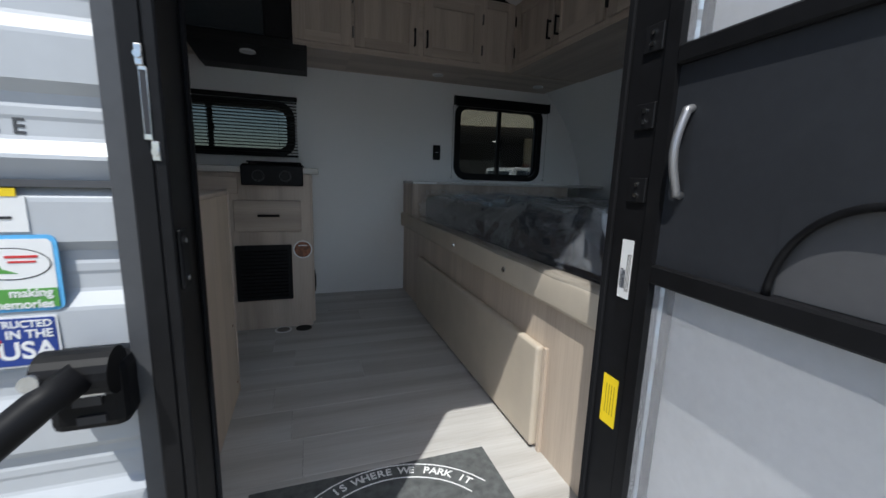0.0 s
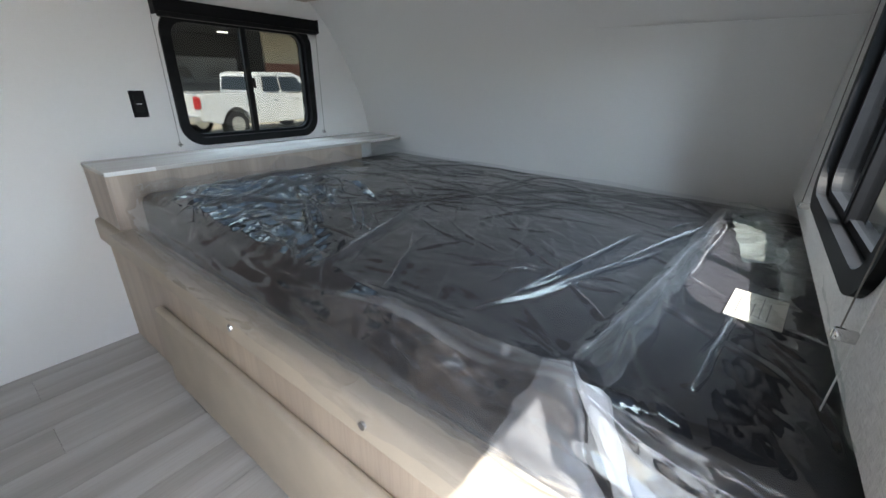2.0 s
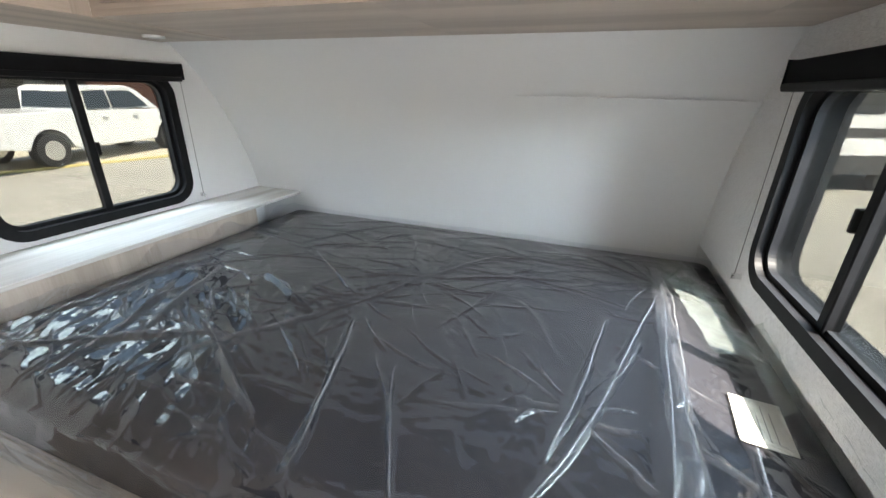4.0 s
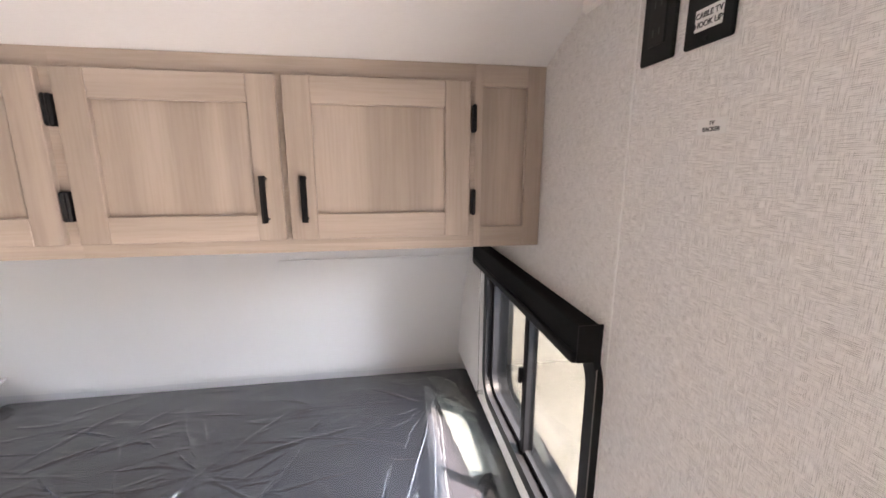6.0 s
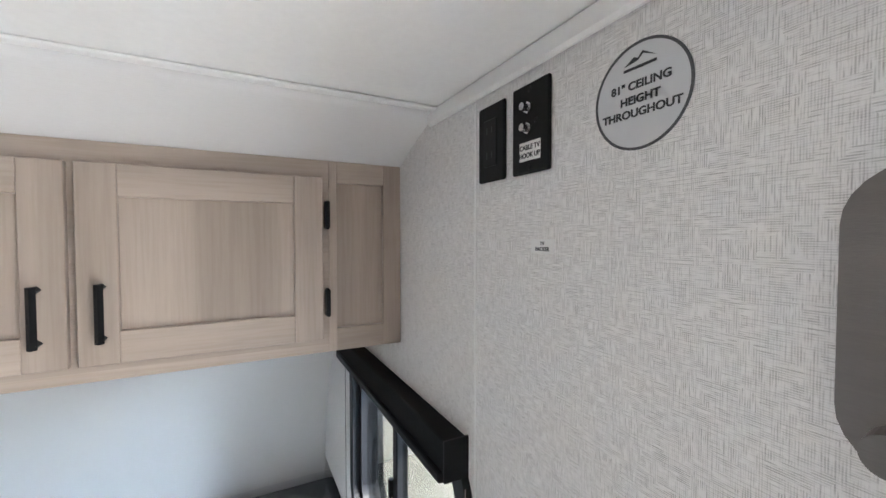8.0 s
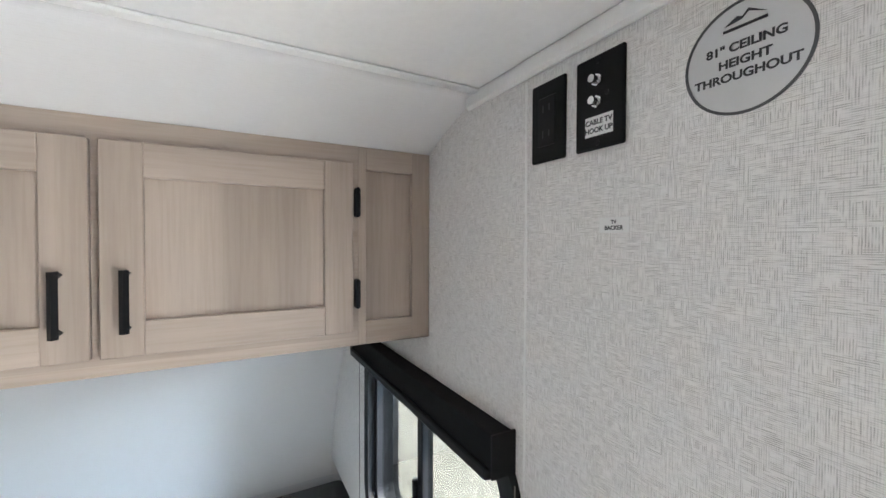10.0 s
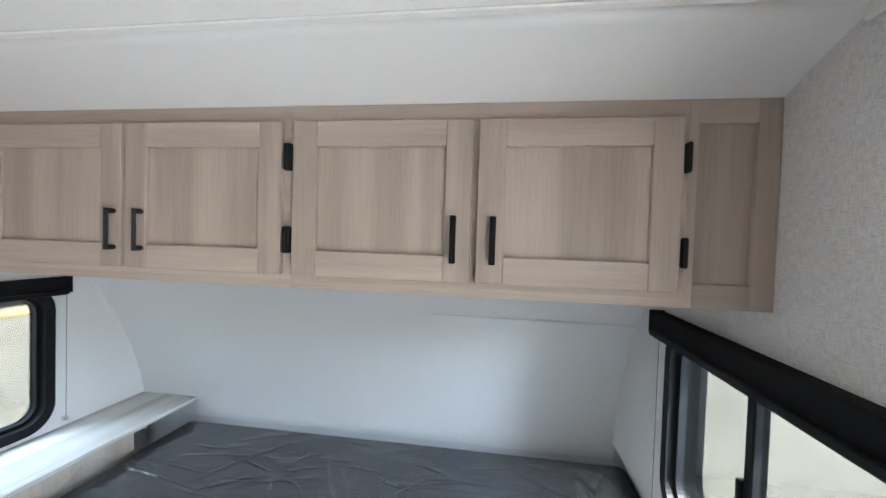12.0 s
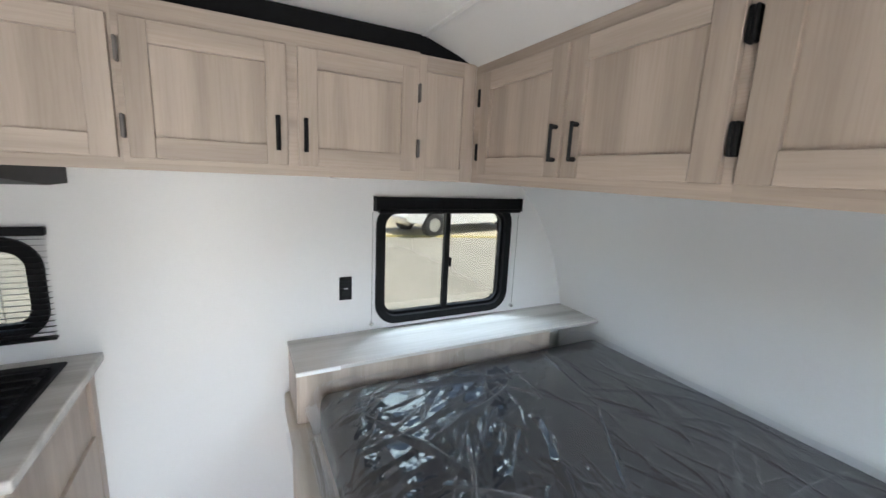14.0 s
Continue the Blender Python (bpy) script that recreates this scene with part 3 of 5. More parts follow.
part("rail", boxes((CAB_X, CAB_X + 0.016, 0.043, 0.148, 1.937, CAB_Z1 - 0.004), bevel=0.001), WOOD_Y, c)
part("rail", boxes((CAB_X, CAB_X + 0.016, 0.043, 0.148, CAB_Z0, 1.622), bevel=0.001), WOOD_Y, c)
part("base_board", boxes((CAB_X + 0.02, 1.17, 0.001, 0.165, CAB_Z0, CAB_Z0 + 0.018)), WOOD_Y, c)


def side_overhead(x0, x1, doors, label):
    c = thing("overhead_cabinet", ((x0 + x1) / 2, W - 0.15, CAB_Z0), label, "cabinet", "overhead cabinets")
    part("base_board", boxes((x0, x1, CAB_Y, W - 0.001, CAB_Z0, CAB_Z0 + 0.018)), WOOD_X, c)
    for x in (x0 + 0.001, x1 - 0.012):
        part("side_board", boxes((x, x + 0.011, CAB_Y + 0.017, W - 0.001, CAB_Z0 + 0.018, CAB_Z1 - 0.003)), WOOD_V, c)
    part("back_board", boxes((x0 + 0.012, x1 - 0.012, W - 0.02, W - 0.0012, CAB_Z0 + 0.018, CAB_Z1 - 0.003)), WOOD_X, c)
    part("face_frame", boxes((x0, x1, CAB_Y, CAB_Y + 0.016, CAB_Z0 + 0.018, CAB_Z1 - 0.002)), WOOD_X, c)
    part("top_board", boxes((x0, x1, CAB_Y, W - 0.001, CAB_Z1 - 0.002, CAB_Z1 + 0.008)), WOOD_X, c)
    for d in doors:
        shaker_door(c, CAB_Y, d[0], d[1], DZ0, DZ1 - 0.003, 0, -1, d[2], hinges=d[3], hinge_mat=GREY_PLATE)
    return c


side_overhead(-0.425, 0.395, [(-0.408, -0.028, (-0.056,), -0.418), (0.003, 0.385, (0.021,), 0.393)], "pale wood overhead cabinet with two framed doors along the far wall")
side_overhead(-0.745, -0.425, [(-0.735, -0.432, None, None)], "small pale wood overhead cabinet beside the microwave")
side_overhead(-2.30, -1.285, [(-1.79, -1.30, (-1.33,), None), (-2.28, -1.80, (-2.25,), None)], "pale wood overhead cabinet beside the range hood")
c = thing("overhead_corner_panel", (0.5, W - 0.2, CAB_Z0), "pale wood fixed corner panel of the overhead cabinets", "cabinet")
part("panel", boxes((0.41, 0.61, CAB_Y + 0.011, CAB_Y + 0.02, 1.61, 1.955)), WOOD_V, c)
part("stile", boxes((0.395, 0.424, CAB_Y, CAB_Y + 0.016, CAB_Z0, CAB_Z1), bevel=0.001), WOOD_V, c)
part("stile", boxes((0.57, CAB_X, CAB_Y, CAB_Y + 0.016, CAB_Z0, CAB_Z1), bevel=0.001), WOOD_V, c)
part("rail", boxes((0.424, 0.57, CAB_Y, CAB_Y + 0.016, 1.94, CAB_Z1), bevel=0.001), WOOD_X, c)
part("rail", boxes((0.424, 0.57, CAB_Y, CAB_Y + 0.016, CAB_Z0, 1.62), bevel=0.001), WOOD_X, c)
part("base_board", boxes((0.395, 1.16, CAB_Y + 0.016, W - 0.001, CAB_Z0, CAB_Z0 + 0.016)), WOOD_X, c)
part("top_board", boxes((0.395, CAB_X + 0.005, CAB_Y, W - 0.001, CAB_Z1 - 0.004, CAB_Z1 + 0.003)), WOOD_X, c)

# black sheet added for the shade between the side overheads and the ceiling
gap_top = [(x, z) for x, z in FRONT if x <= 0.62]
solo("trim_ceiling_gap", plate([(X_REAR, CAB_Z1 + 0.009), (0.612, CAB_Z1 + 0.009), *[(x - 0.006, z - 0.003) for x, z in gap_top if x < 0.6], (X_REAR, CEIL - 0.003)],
                               on_wall_y(0, CAB_Y + 0.024, 0, -1), 0.006), BLACK_CLOTH, "black sheet standing in for the shade above the overhead cabinets", "trim", "structure")

# lights under the overheads
for x, y in ((0.184, 2.15), (0.98, 2.15)):
    p = thing("puck_light", (x, y, CAB_Z0 - 0.008), "small white puck light under the overhead cabinet, switched off", "lamp", "puck lights")
    part("rim", cyl((x, y, CAB_Z0 - 0.008), (x, y, CAB_Z0), 0.038, 24), WHITE, p)
    part("lens", cyl((x, y, CAB_Z0 - 0.0095), (x, y, CAB_Z0 - 0.0075), 0.029, 24), material("frosted_lens", (0.6, 0.6, 0.58), 0.3), p)

# microwave and range hood
mw = thing("microwave", (-1.015, 2.13, 1.575), "black built-in microwave above the range hood", "microwave")
part("body", boxes((-1.284, -0.746, 1.905, W - 0.001, 1.577, CAB_Z1), bevel=0.004), BLACK, mw)
part("door", boxes((-1.275, -0.89, 1.885, 1.907, 1.60, 1.955), bevel=0.005), CAR_GLASS, mw)
part("control_panel", boxes((-0.885, -0.755, 1.888, 1.907, 1.60, 1.955), bevel=0.003), BLACK, mw)
for z0, z1 in ((1.958, CAB_Z1), (1.577, 1.597)):
    part("surround", boxes((-1.284, -0.746, 1.893, 1.905, z0, z1)), BLACK, mw)
hd = thing("range_hood", (-0.97, 2.12, 1.50), "black range hood with a round light under the microwave", "range hood")
bm = bmesh.new()
prof = ((1.885, 1.575), (1.885, 1.545), (2.20, 1.512), (2.353, 1.512), (2.353, 1.575))
va, vb = [bm.verts.new((-1.27, y, z)) for y, z in prof], [bm.verts.new((-0.672, y, z)) for y, z in prof]
bm.faces.new(va), bm.faces.new(vb[::-1])
for k in range(5):
    bm.faces.new((va[k], va[(k + 1) % 5], vb[(k + 1) % 5], vb[k]))
part("body", bm, BLACK_METAL, hd)
part("light", cyl((-0.985, 1.985, 1.528), (-0.985, 1.985, 1.545), 0.042, 24), WHITE, hd, "round white hood light, off")

# ---- kitchen base units ----
FY = 1.715


def base_unit(x0, x1, label):
    c = thing("base_cabinet", ((x0 + x1) / 2, 2.02, 0.0), label, "cabinet", "base cabinets")
    part("body", boxes((x0, x1, FY + 0.001, W - 0.001, 0.0, 0.868), bevel=0.002), WOOD_V, c)
    return c


bc = base_unit(-1.115, -0.68, "pale wood base cabinet with a drawer and black furnace grille")
part("side_rail", boxes((-0.682, -0.668, 1.74, 2.30, 0.10, 0.60), bevel=0.002), WOOD_V, bc)
part("side_stile", boxes((-0.682, -0.666, 1.717, 1.75, 0.02, 0.866), bevel=0.002), WOOD_V, bc)
part("side_stile", boxes((-0.682, -0.666, 2.30, 2.35, 0.02, 0.866), bevel=0.002), WOOD_V, bc)
dr = part("drawer", boxes((-1.062, -0.728, FY - 0.016, FY + 0.001, 0.557, 0.725), bevel=0.002), WOOD_X, bc)
bar_pull(dr, None, (-0.945, FY - 0.015, 0.645), (-0.838, FY - 0.015, 0.645), (0, -1, 0))
gr = part("furnace_grille", boxes((-1.067, -0.784, FY - 0.018, FY + 0.0, 0.172, 0.482), bevel=0.003), BLACK, bc, "black louvred furnace grille")
for k in range(14):
    z = 0.197 + k * 0.0195
    part("louvre", moved(boxes((-1.045, -0.806, -0.007, 0.007, -0.0012, 0.0012)), Matrix.Translation((0, FY - 0.020, z)) @ Matrix.Rotation(radians(35), 4, 'X')), BLACK, gr)
stk = thing("round_sticker", (-0.726, FY - 0.001, 0.40), "round brown and white sticker on the cabinet", "sticker")
part("rim", plate([(0.051 * math.cos(a / 24 * 6.2832), 0.051 * math.sin(a / 24 * 6.2832)) for a in range(24)], on_wall_y(-0.726, FY, 0.452, -1), 0.0012), WHITE, stk)
part("print", plate([(0.044 * math.cos(a / 24 * 6.2832), 0.044 * math.sin(a / 24 * 6.2832)) for a in range(24)], on_wall_y(-0.726, FY - 0.0012, 0.452, -1), 0.0008), BROWN, stk)
part("print_bar", boxes((-0.750, -0.702, FY - 0.0026, FY - 0.002, 0.472, 0.477)), WHITE, stk)

bs = base_unit(-2.35, -1.115, "pale wood sink base cabinet with doors")
part("false_front", boxes((-1.62, -1.036, FY - 0.015, FY + 0.001, 0.757, 0.846), bevel=0.002), WOOD_X, bs)
for a, b in ((-1.62, -1.132), (-2.30, -1.64)):
    shaker_door(bs, FY, a, b, 0.12, 0.735, 0, -1, None, hinges=-1.124 if b == -1.132 else None)
sw = thing("switch_plate", (-1.314, FY - 0.016, 0.773), "black rocker switch plate on the sink cabinet", "switch")
part("cover", boxes((-1.365, -1.263, FY - 0.022, FY - 0.0151, 0.773, 0.83), bevel=0.002), BLACK, sw)
part("rocker", boxes((-1.322, -1.306, FY - 0.026, FY - 0.021, 0.785, 0.818), bevel=0.002), BLACK_METAL, sw)
solo("worktop", boxes((-2.36, -0.632, 1.672, W - 0.001, 0.869, 0.903), bevel=0.006, seg=2), GREY_WOOD, "pale grey wood-pattern worktop with a white edge", "worktop")
ck = thing("cooktop", (-0.86, 1.98, 0.9), "black two-burner gas cooktop with a front control panel and glass lid", "cooktop")
part("hob", boxes((-1.012, -0.708, 1.70, 2.275, 0.904, 0.916), bevel=0.004), BLACK, ck)
part("control_panel", boxes((-1.012, -0.712, 1.652, 1.671, 0.805, 0.910), bevel=0.005), BLACK, ck)
for x in (-0.93, -0.80):
    kn = part("knob", cyl((x, 1.634, 0.855), (x, 1.654, 0.855), 0.022, 20, 0.024), BLACK_METAL, ck, "black control knob")
    part("knob_ring", ring([(0.030 * math.cos(a / 20 * 6.2832), 0.030 * math.sin(a / 20 * 6.2832)) for a in range(20)], [(0.027 * math.cos(a / 20 * 6.2832), 0.027 * math.sin(a / 20 * 6.2832)) for a in range(20)], on_wall_y(x, 1.652, 0.855, -1), 0.0008), GREY_FLANGE, kn)
for k in range(9):
    part("grate_bar", cyl((-0.995 + 0.0, 1.76 + k * 0.055, 0.928), (-0.725, 1.76 + k * 0.055, 0.928), 0.0042, 8), BLACK_METAL, ck)
for x in (-0.98, -0.74):
    part("grate_side", boxes((x - 0.004, x + 0.004, 1.75, 2.22, 0.916, 0.93)), BLACK_METAL, ck)
fc = thing("faucet", (-1.62, 2.22, 0.903), "black and chrome gooseneck kitchen faucet", "faucet")
part("base", cyl((-1.62, 2.22, 0.903), (-1.62, 2.22, 0.96), 0.022, 16, 0.016), BLACK, fc)
part("spout", tube([(-1.62, 2.22, 0.95), (-1.62, 2.22, 1.19), *[(-1.62, 2.15 + 0.07 * math.cos(radians(a)), 1.19 + 0.07 * math.sin(radians(a))) for a in range(15, 181, 15)], (-1.62, 2.08, 1.12)], 0.009), STEEL, fc, "chrome gooseneck spout", True)
for x, mat_, lab in ((-0.842, WHITE, "white oval floor sticker beside the base cabinet"), (-0.733, BLACK, "black round floor vent cover beside the base cabinet")):
    o = thing("floor_disc", (x, 1.672, 0.0), lab, "floor vent" if mat_ is BLACK else "sticker")
    part("rim", cyl((x, 1.672, 0.0), (x, 1.672, 0.003), 0.046, 28), STEEL if mat_ is BLACK else WHITE, o)
    part("centre", cyl((x, 1.672, 0.002), (x, 1.672, 0.0042), 0.042 if mat_ is BLACK else 0.034, 28), BLACK if mat_ is BLACK else GREY_PLATE, o)

so = thing("side_outlet", (-0.664, 1.80, 0.19), "black outlet plate on the side of the base cabinet", "outlet")
part("cover", boxes((-0.668, -0.660, 1.765, 1.835, 0.19, 0.305), bevel=0.002), BLACK, so)
part("insert", boxes((-0.6605, -0.657, 1.783, 1.817, 0.212, 0.283), bevel=0.001), BLACK_METAL, so)
wf = thing("white_fitting", (-1.39, 1.95, 1.48), "small white plastic fitting hanging under the overhead cabinet", "fitting")
part("plate", boxes((-1.43, -1.345, 1.925, 1.965, 1.545, 1.573), bevel=0.003), WHITE, wf)
part("stem", boxes((-1.425, -1.400, 1.935, 1.955, 1.49, 1.545), bevel=0.003), WHITE, wf)

# low partition beside the door
pt = thing("low_partition", (-1.2, 0.6, 0.0), "pale wood low cabinet end panel beside the entry", "cabinet")
part("side_panel", boxes((-0.992, -0.974, 0.10, 1.035, 0.0, 0.790), bevel=0.001), PANEL_WOOD, pt)
part("edge_strip", boxes((-0.995, -0.970, 1.0355, 1.042, 0.0, 0.80), bevel=0.002), WOOD_V, pt)
part("back_panel", boxes((-1.55, -0.993, 1.015, 1.034, 0.0, 0.790)), PANEL_WOOD, pt)
part("top", boxes((-1.55, -0.970, 0.10, 1.0352, 0.791, 0.806), bevel=0.003), WOOD_Y, pt)
for y, z in ((0.62, 0.20), (0.98, 0.30), (1.0, 0.06)):
    part("screw", cyl((-0.976, y, z), (-0.9725, y, z), 0.005, 10), BROWN, pt)

# ---- bed ----
bed = thing("platform_bed", (0.7, 1.1, 0.0), "beige panelled bed base with an upholstered front rail", "bed")
part("side_board", boxes((0.006, 0.03, 0.012, W - 0.002, 0.0, 0.51)), PANEL_WOOD, bed)
part("deck", boxes((0.03, 1.60, 0.012, W - 0.002, 0.50, 0.545)), PANEL_WOOD, bed)
rl = part("rail", boxes((-0.022, 0.05, 0.014, W - 0.002, 0.503, 0.607), bevel=0.016, seg=4), FABRIC, bed, "beige upholstered rail", True)
for y in (1.175, 0.646):
    part("screw", cyl((-0.027, y, 0.552), (-0.02, y, 0.552), 0.010, 14, 0.012), STEEL, rl, "bright screw cap")
part("flap_panel", boxes((-0.026, 0.0055, 0.392, 1.83, 0.012, 0.362), bevel=0.011, seg=3), FABRIC, bed, "beige upholstered drop-down flap")
part("corner_post", boxes((-0.006, 0.0058, 0.372, 0.388, 0.0, 0.36), bevel=0.001), PANEL_WOOD, bed)
sh = thing("bed_shelf", (0.8, 2.2, 0.55), "grey wood-pattern shelf along the wall at the bed", "shelf")
part("board", boxes((-0.004, 1.588, 2.043, W - 0.001, 0.826, 0.843), bevel=0.003, seg=2), GREY_WOOD, sh)
part("upright", boxes((0.012, 1.27, 2.075, 2.095, 0.546, 0.8255)), WOOD_V, sh)
part("end_board", boxes((0.0, 0.0118, 2.075, W - 0.001, 0.608, 0.8255)), WOOD_V, sh)
part("edge_tape", boxes((-0.006, 0.16, 2.036, 2.043, 0.828, 0.842)), WHITE, sh)

MX0, MX1, MY0, MY1, MZ0, MZ1 = 0.075, 1.555, -0.045, 2.045, 0.546, 0.752


def mattress_mesh():
    bm = boxes((MX0, MX1, MY0, MY1, MZ0, MZ1), bevel=0.045, seg=4)
    bmesh.ops.subdivide_edges(bm, edges=[e for e in bm.edges if e.calc_length() > 0.3], cuts=24, use_grid_fill=True)
    for v in bm.verts:
        if v.co.z > MZ0 + 0.05:
            v.co.z += 0.002 * noise.noise(Vector((v.co.x * 5, v.co.y * 5, 1.3)))
    return bm


solo("mattress", mattress_mesh(), MATTRESS, "dark grey mattress under clear plastic on the bed base", "mattress", smooth=True)

# folds of the plastic: start, end, height, half width
FOLDS = (((0.76, 1.57), (0.57, 1.19), 0.022, 0.024), ((0.62, 1.09), (0.10, 0.92), 0.026, 0.024), ((0.97, 0.99), (0.70, 1.13), 0.018, 0.016),
         ((0.90, 0.38), (0.30, 0.50), 0.026, 0.022), ((1.25, 0.18), (0.42, 0.43), 0.026, 0.020), ((1.25, 0.19), (0.09, 0.32), 0.036, 0.026),
         ((1.25, 0.17), (0.60, 0.22), 0.022, 0.018), ((0.79, 1.78), (0.30, 1.58), 0.020, 0.018), ((0.48, 1.58), (0.20, 1.08), 0.020, 0.018),
         ((0.80, 0.29), (0.18, 0.53), 0.020, 0.018), ((0.95, 1.00), (1.35, 1.22), 0.014, 0.016), ((0.95, 1.00), (1.30, 0.74), 0.016, 0.016),
         ((0.96, 0.98), (1.46, 0.96), 0.013, 0.014), ((0.97, 0.98), (1.12, 0.48), 0.015, 0.015), ((0.72, 1.12), (0.30, 1.42), 0.016, 0.016),
         ((0.72, 1.13), (1.02, 1.52), 0.013, 0.015), ((0.30, 1.92), (0.92, 1.84), 0.022, 0.020), ((1.05, 1.66), (1.42, 1.40), 0.012, 0.016),
         ((0.16, 1.86), (0.42, 1.36), 0.022, 0.016), ((0.12, 1.62), (0.64, 1.74), 0.018, 0.014), ((0.80, 0.72), (0.50, 0.60), 0.013, 0.016),
         ((1.10, 0.66), (0.66, 0.84), 0.012, 0.018), ((0.60, 0.12), (0.20, 0.16), 0.020, 0.016), ((0.12, 0.72), (0.46, 0.88), 0.018, 0.016))


def lattice(n, seed):
    return np.random.default_rng(seed).uniform(-1, 1, (n, n))


LATTICE = lattice(97, 5)


def soft_noise(x, y, seed=0):
    """Smooth noise over the plane, about -1 to 1."""
    x, y = x + seed * 7.31, y + seed * 3.17
    i, j = np.floor(x).astype(int), np.floor(y).astype(int)
    u, v = x - i, y - j
    u, v = u * u * (3 - 2 * u), v * v * (3 - 2 * v)
    a, b = LATTICE[i % 97, j % 97], LATTICE[(i + 1) % 97, j % 97]
    c, d = LATTICE[i % 97, (j + 1) % 97], LATTICE[(i + 1) % 97, (j + 1) % 97]
    return (a * (1 - u) + b * u) * (1 - v) + (c * (1 - u) + d * u) * v


def facet(x, y, turn, sx, sy):
    """Height of a crumpled sheet made of flat triangles, about -1 to 1."""
    x, y = np.asarray(x, float), np.asarray(y, float)
    ca, sa = np.cos(turn), np.sin(turn)
    p, q = (x * ca + y * sa) / sx, (y * ca - x * sa) / sy
    i, j = np.floor(p).astype(int), np.floor(q).astype(int)
    u, v = p - i, q - j
    odd = (i + j) % 2 == 1
    at = [[LATTICE[(i + k) % 97, (j + m) % 97] for m in (0, 1)] for k in (0, 1)]
    u = np.where(odd, 1 - u, u)
    a, b = np.where(odd, at[1][0], at[0][0]), np.where(odd, at[0][0], at[1][0])
    c, d = np.where(odd, at[1][1], at[0][1]), np.where(odd, at[0][1], at[1][1])
    return np.where(u + v < 1, a + (b - a) * u + (c - a) * v, d + (c - d) * (1 - u) + (b - d) * (1 - v))


def wrinkle_lines():
    """The folds above, short creases that run out from the pinched spots, and long fine ones across the back."""
    rng = np.random.default_rng(23)
    lines = [(a, b, amp * 0.85, wid * 0.62, 0.010) for a, b, amp, wid in FOLDS]
    for px, py, count, reach in ((0.95, 1.00, 19, 0.36), (0.72, 1.12, 13, 0.30), (1.26, 0.62, 10, 0.26), (1.22, 0.20, 12, 0.36), (0.60, 1.30, 8, 0.24), (0.46, 0.46, 9, 0.26), (1.18, 1.36, 8, 0.24)):
        turn = rng.uniform(0, 6.28)
        for k in range(count):
            ang = turn + 6.2832 * (k + rng.uniform(-0.35, 0.35)) / count
            ln, gap = reach * rng.uniform(0.35, 1.0), rng.uniform(0.0, 0.05)
            ca, sa = math.cos(ang), math.sin(ang)
            lines.append(((px + ca * gap, py + sa * gap), (px + ca * (gap + ln), py + sa * (gap + ln)), rng.uniform(0.005, 0.011), rng.uniform(0.005, 0.009), rng.uniform(-0.03, 0.03)))
    for k in range(44):
        px, py = rng.uniform(0.72, 1.50), rng.uniform(0.25, 1.85)
        ang, ln = math.pi / 2 + rng.normal(0.12, 0.22), rng.uniform(0.16, 0.62)
        ca, sa = math.cos(ang) * ln / 2, math.sin(ang) * ln / 2
        lines.append(((px - ca, py - sa), (px + ca, py + sa), rng.uniform(0.003, 0.0065), rng.uniform(0.005, 0.009), rng.uniform(-0.04, 0.04)))
    for k in range(70):
        px, py = rng.uniform(0.09, 0.75), rng.uniform(0.95, 2.0)
        ang, ln = rng.normal(1.0, 0.45), rng.uniform(0.08, 0.34)
        ca, sa = math.cos(ang) * ln / 2, math.sin(ang) * ln / 2
        lines.append(((px - ca, py - sa), (px + ca, py + sa), rng.uniform(0.003, 0.008), rng.uniform(0.005, 0.011), rng.uniform(-0.02, 0.02)))
    for k in range(34):
        px, py = rng.uniform(0.09, 0.80), rng.uniform(0.02, 0.95)
        ang, ln = rng.normal(0.5, 0.6), rng.uniform(0.10, 0.36)
        ca, sa = math.cos(ang) * ln / 2, math.sin(ang) * ln / 2
        lines.append(((px - ca, py - sa), (px + ca, py + sa), rng.uniform(0.003, 0.008), rng.uniform(0.006, 0.013), rng.uniform(-0.02, 0.02)))
    return lines


def fold_height(x, y):
    h = np.zeros_like(x)
    for (ax, ay), (bx, by), amp, wid, bow in wrinkle_lines():
        near = (x > min(ax, bx) - 0.05) & (x < max(ax, bx) + 0.05) & (y > min(ay, by) - 0.05) & (y < max(ay, by) + 0.05)
        px, py = x[near], y[near]
        dx, dy = bx - ax, by - ay
        ln = math.hypot(dx, dy)
        u = ((px - ax) * dx + (py - ay) * dy) / (ln * ln)
        v = ((px - ax) * -dy + (py - ay) * dx) / ln - bow * np.sin(math.pi * np.clip(u, 0, 1)) - 0.0025 * np.sin(u * 6 * (1 + ln) + ax * 9) - 0.0008 * np.sin(u * 23 + ay * 7)
        w = wid * (0.8 + 0.3 * np.sin(u * 9 + ay * 5))
        steep = np.where(v > 0, v / w, -v / (w * 2.1))
        h[near] = np.maximum(h[near], amp * np.clip(1 - steep, 0, 1) ** 1.35 * np.sqrt(np.clip(np.sin(math.pi * np.clip(u, 0, 1)), 0, 1)))
    return h


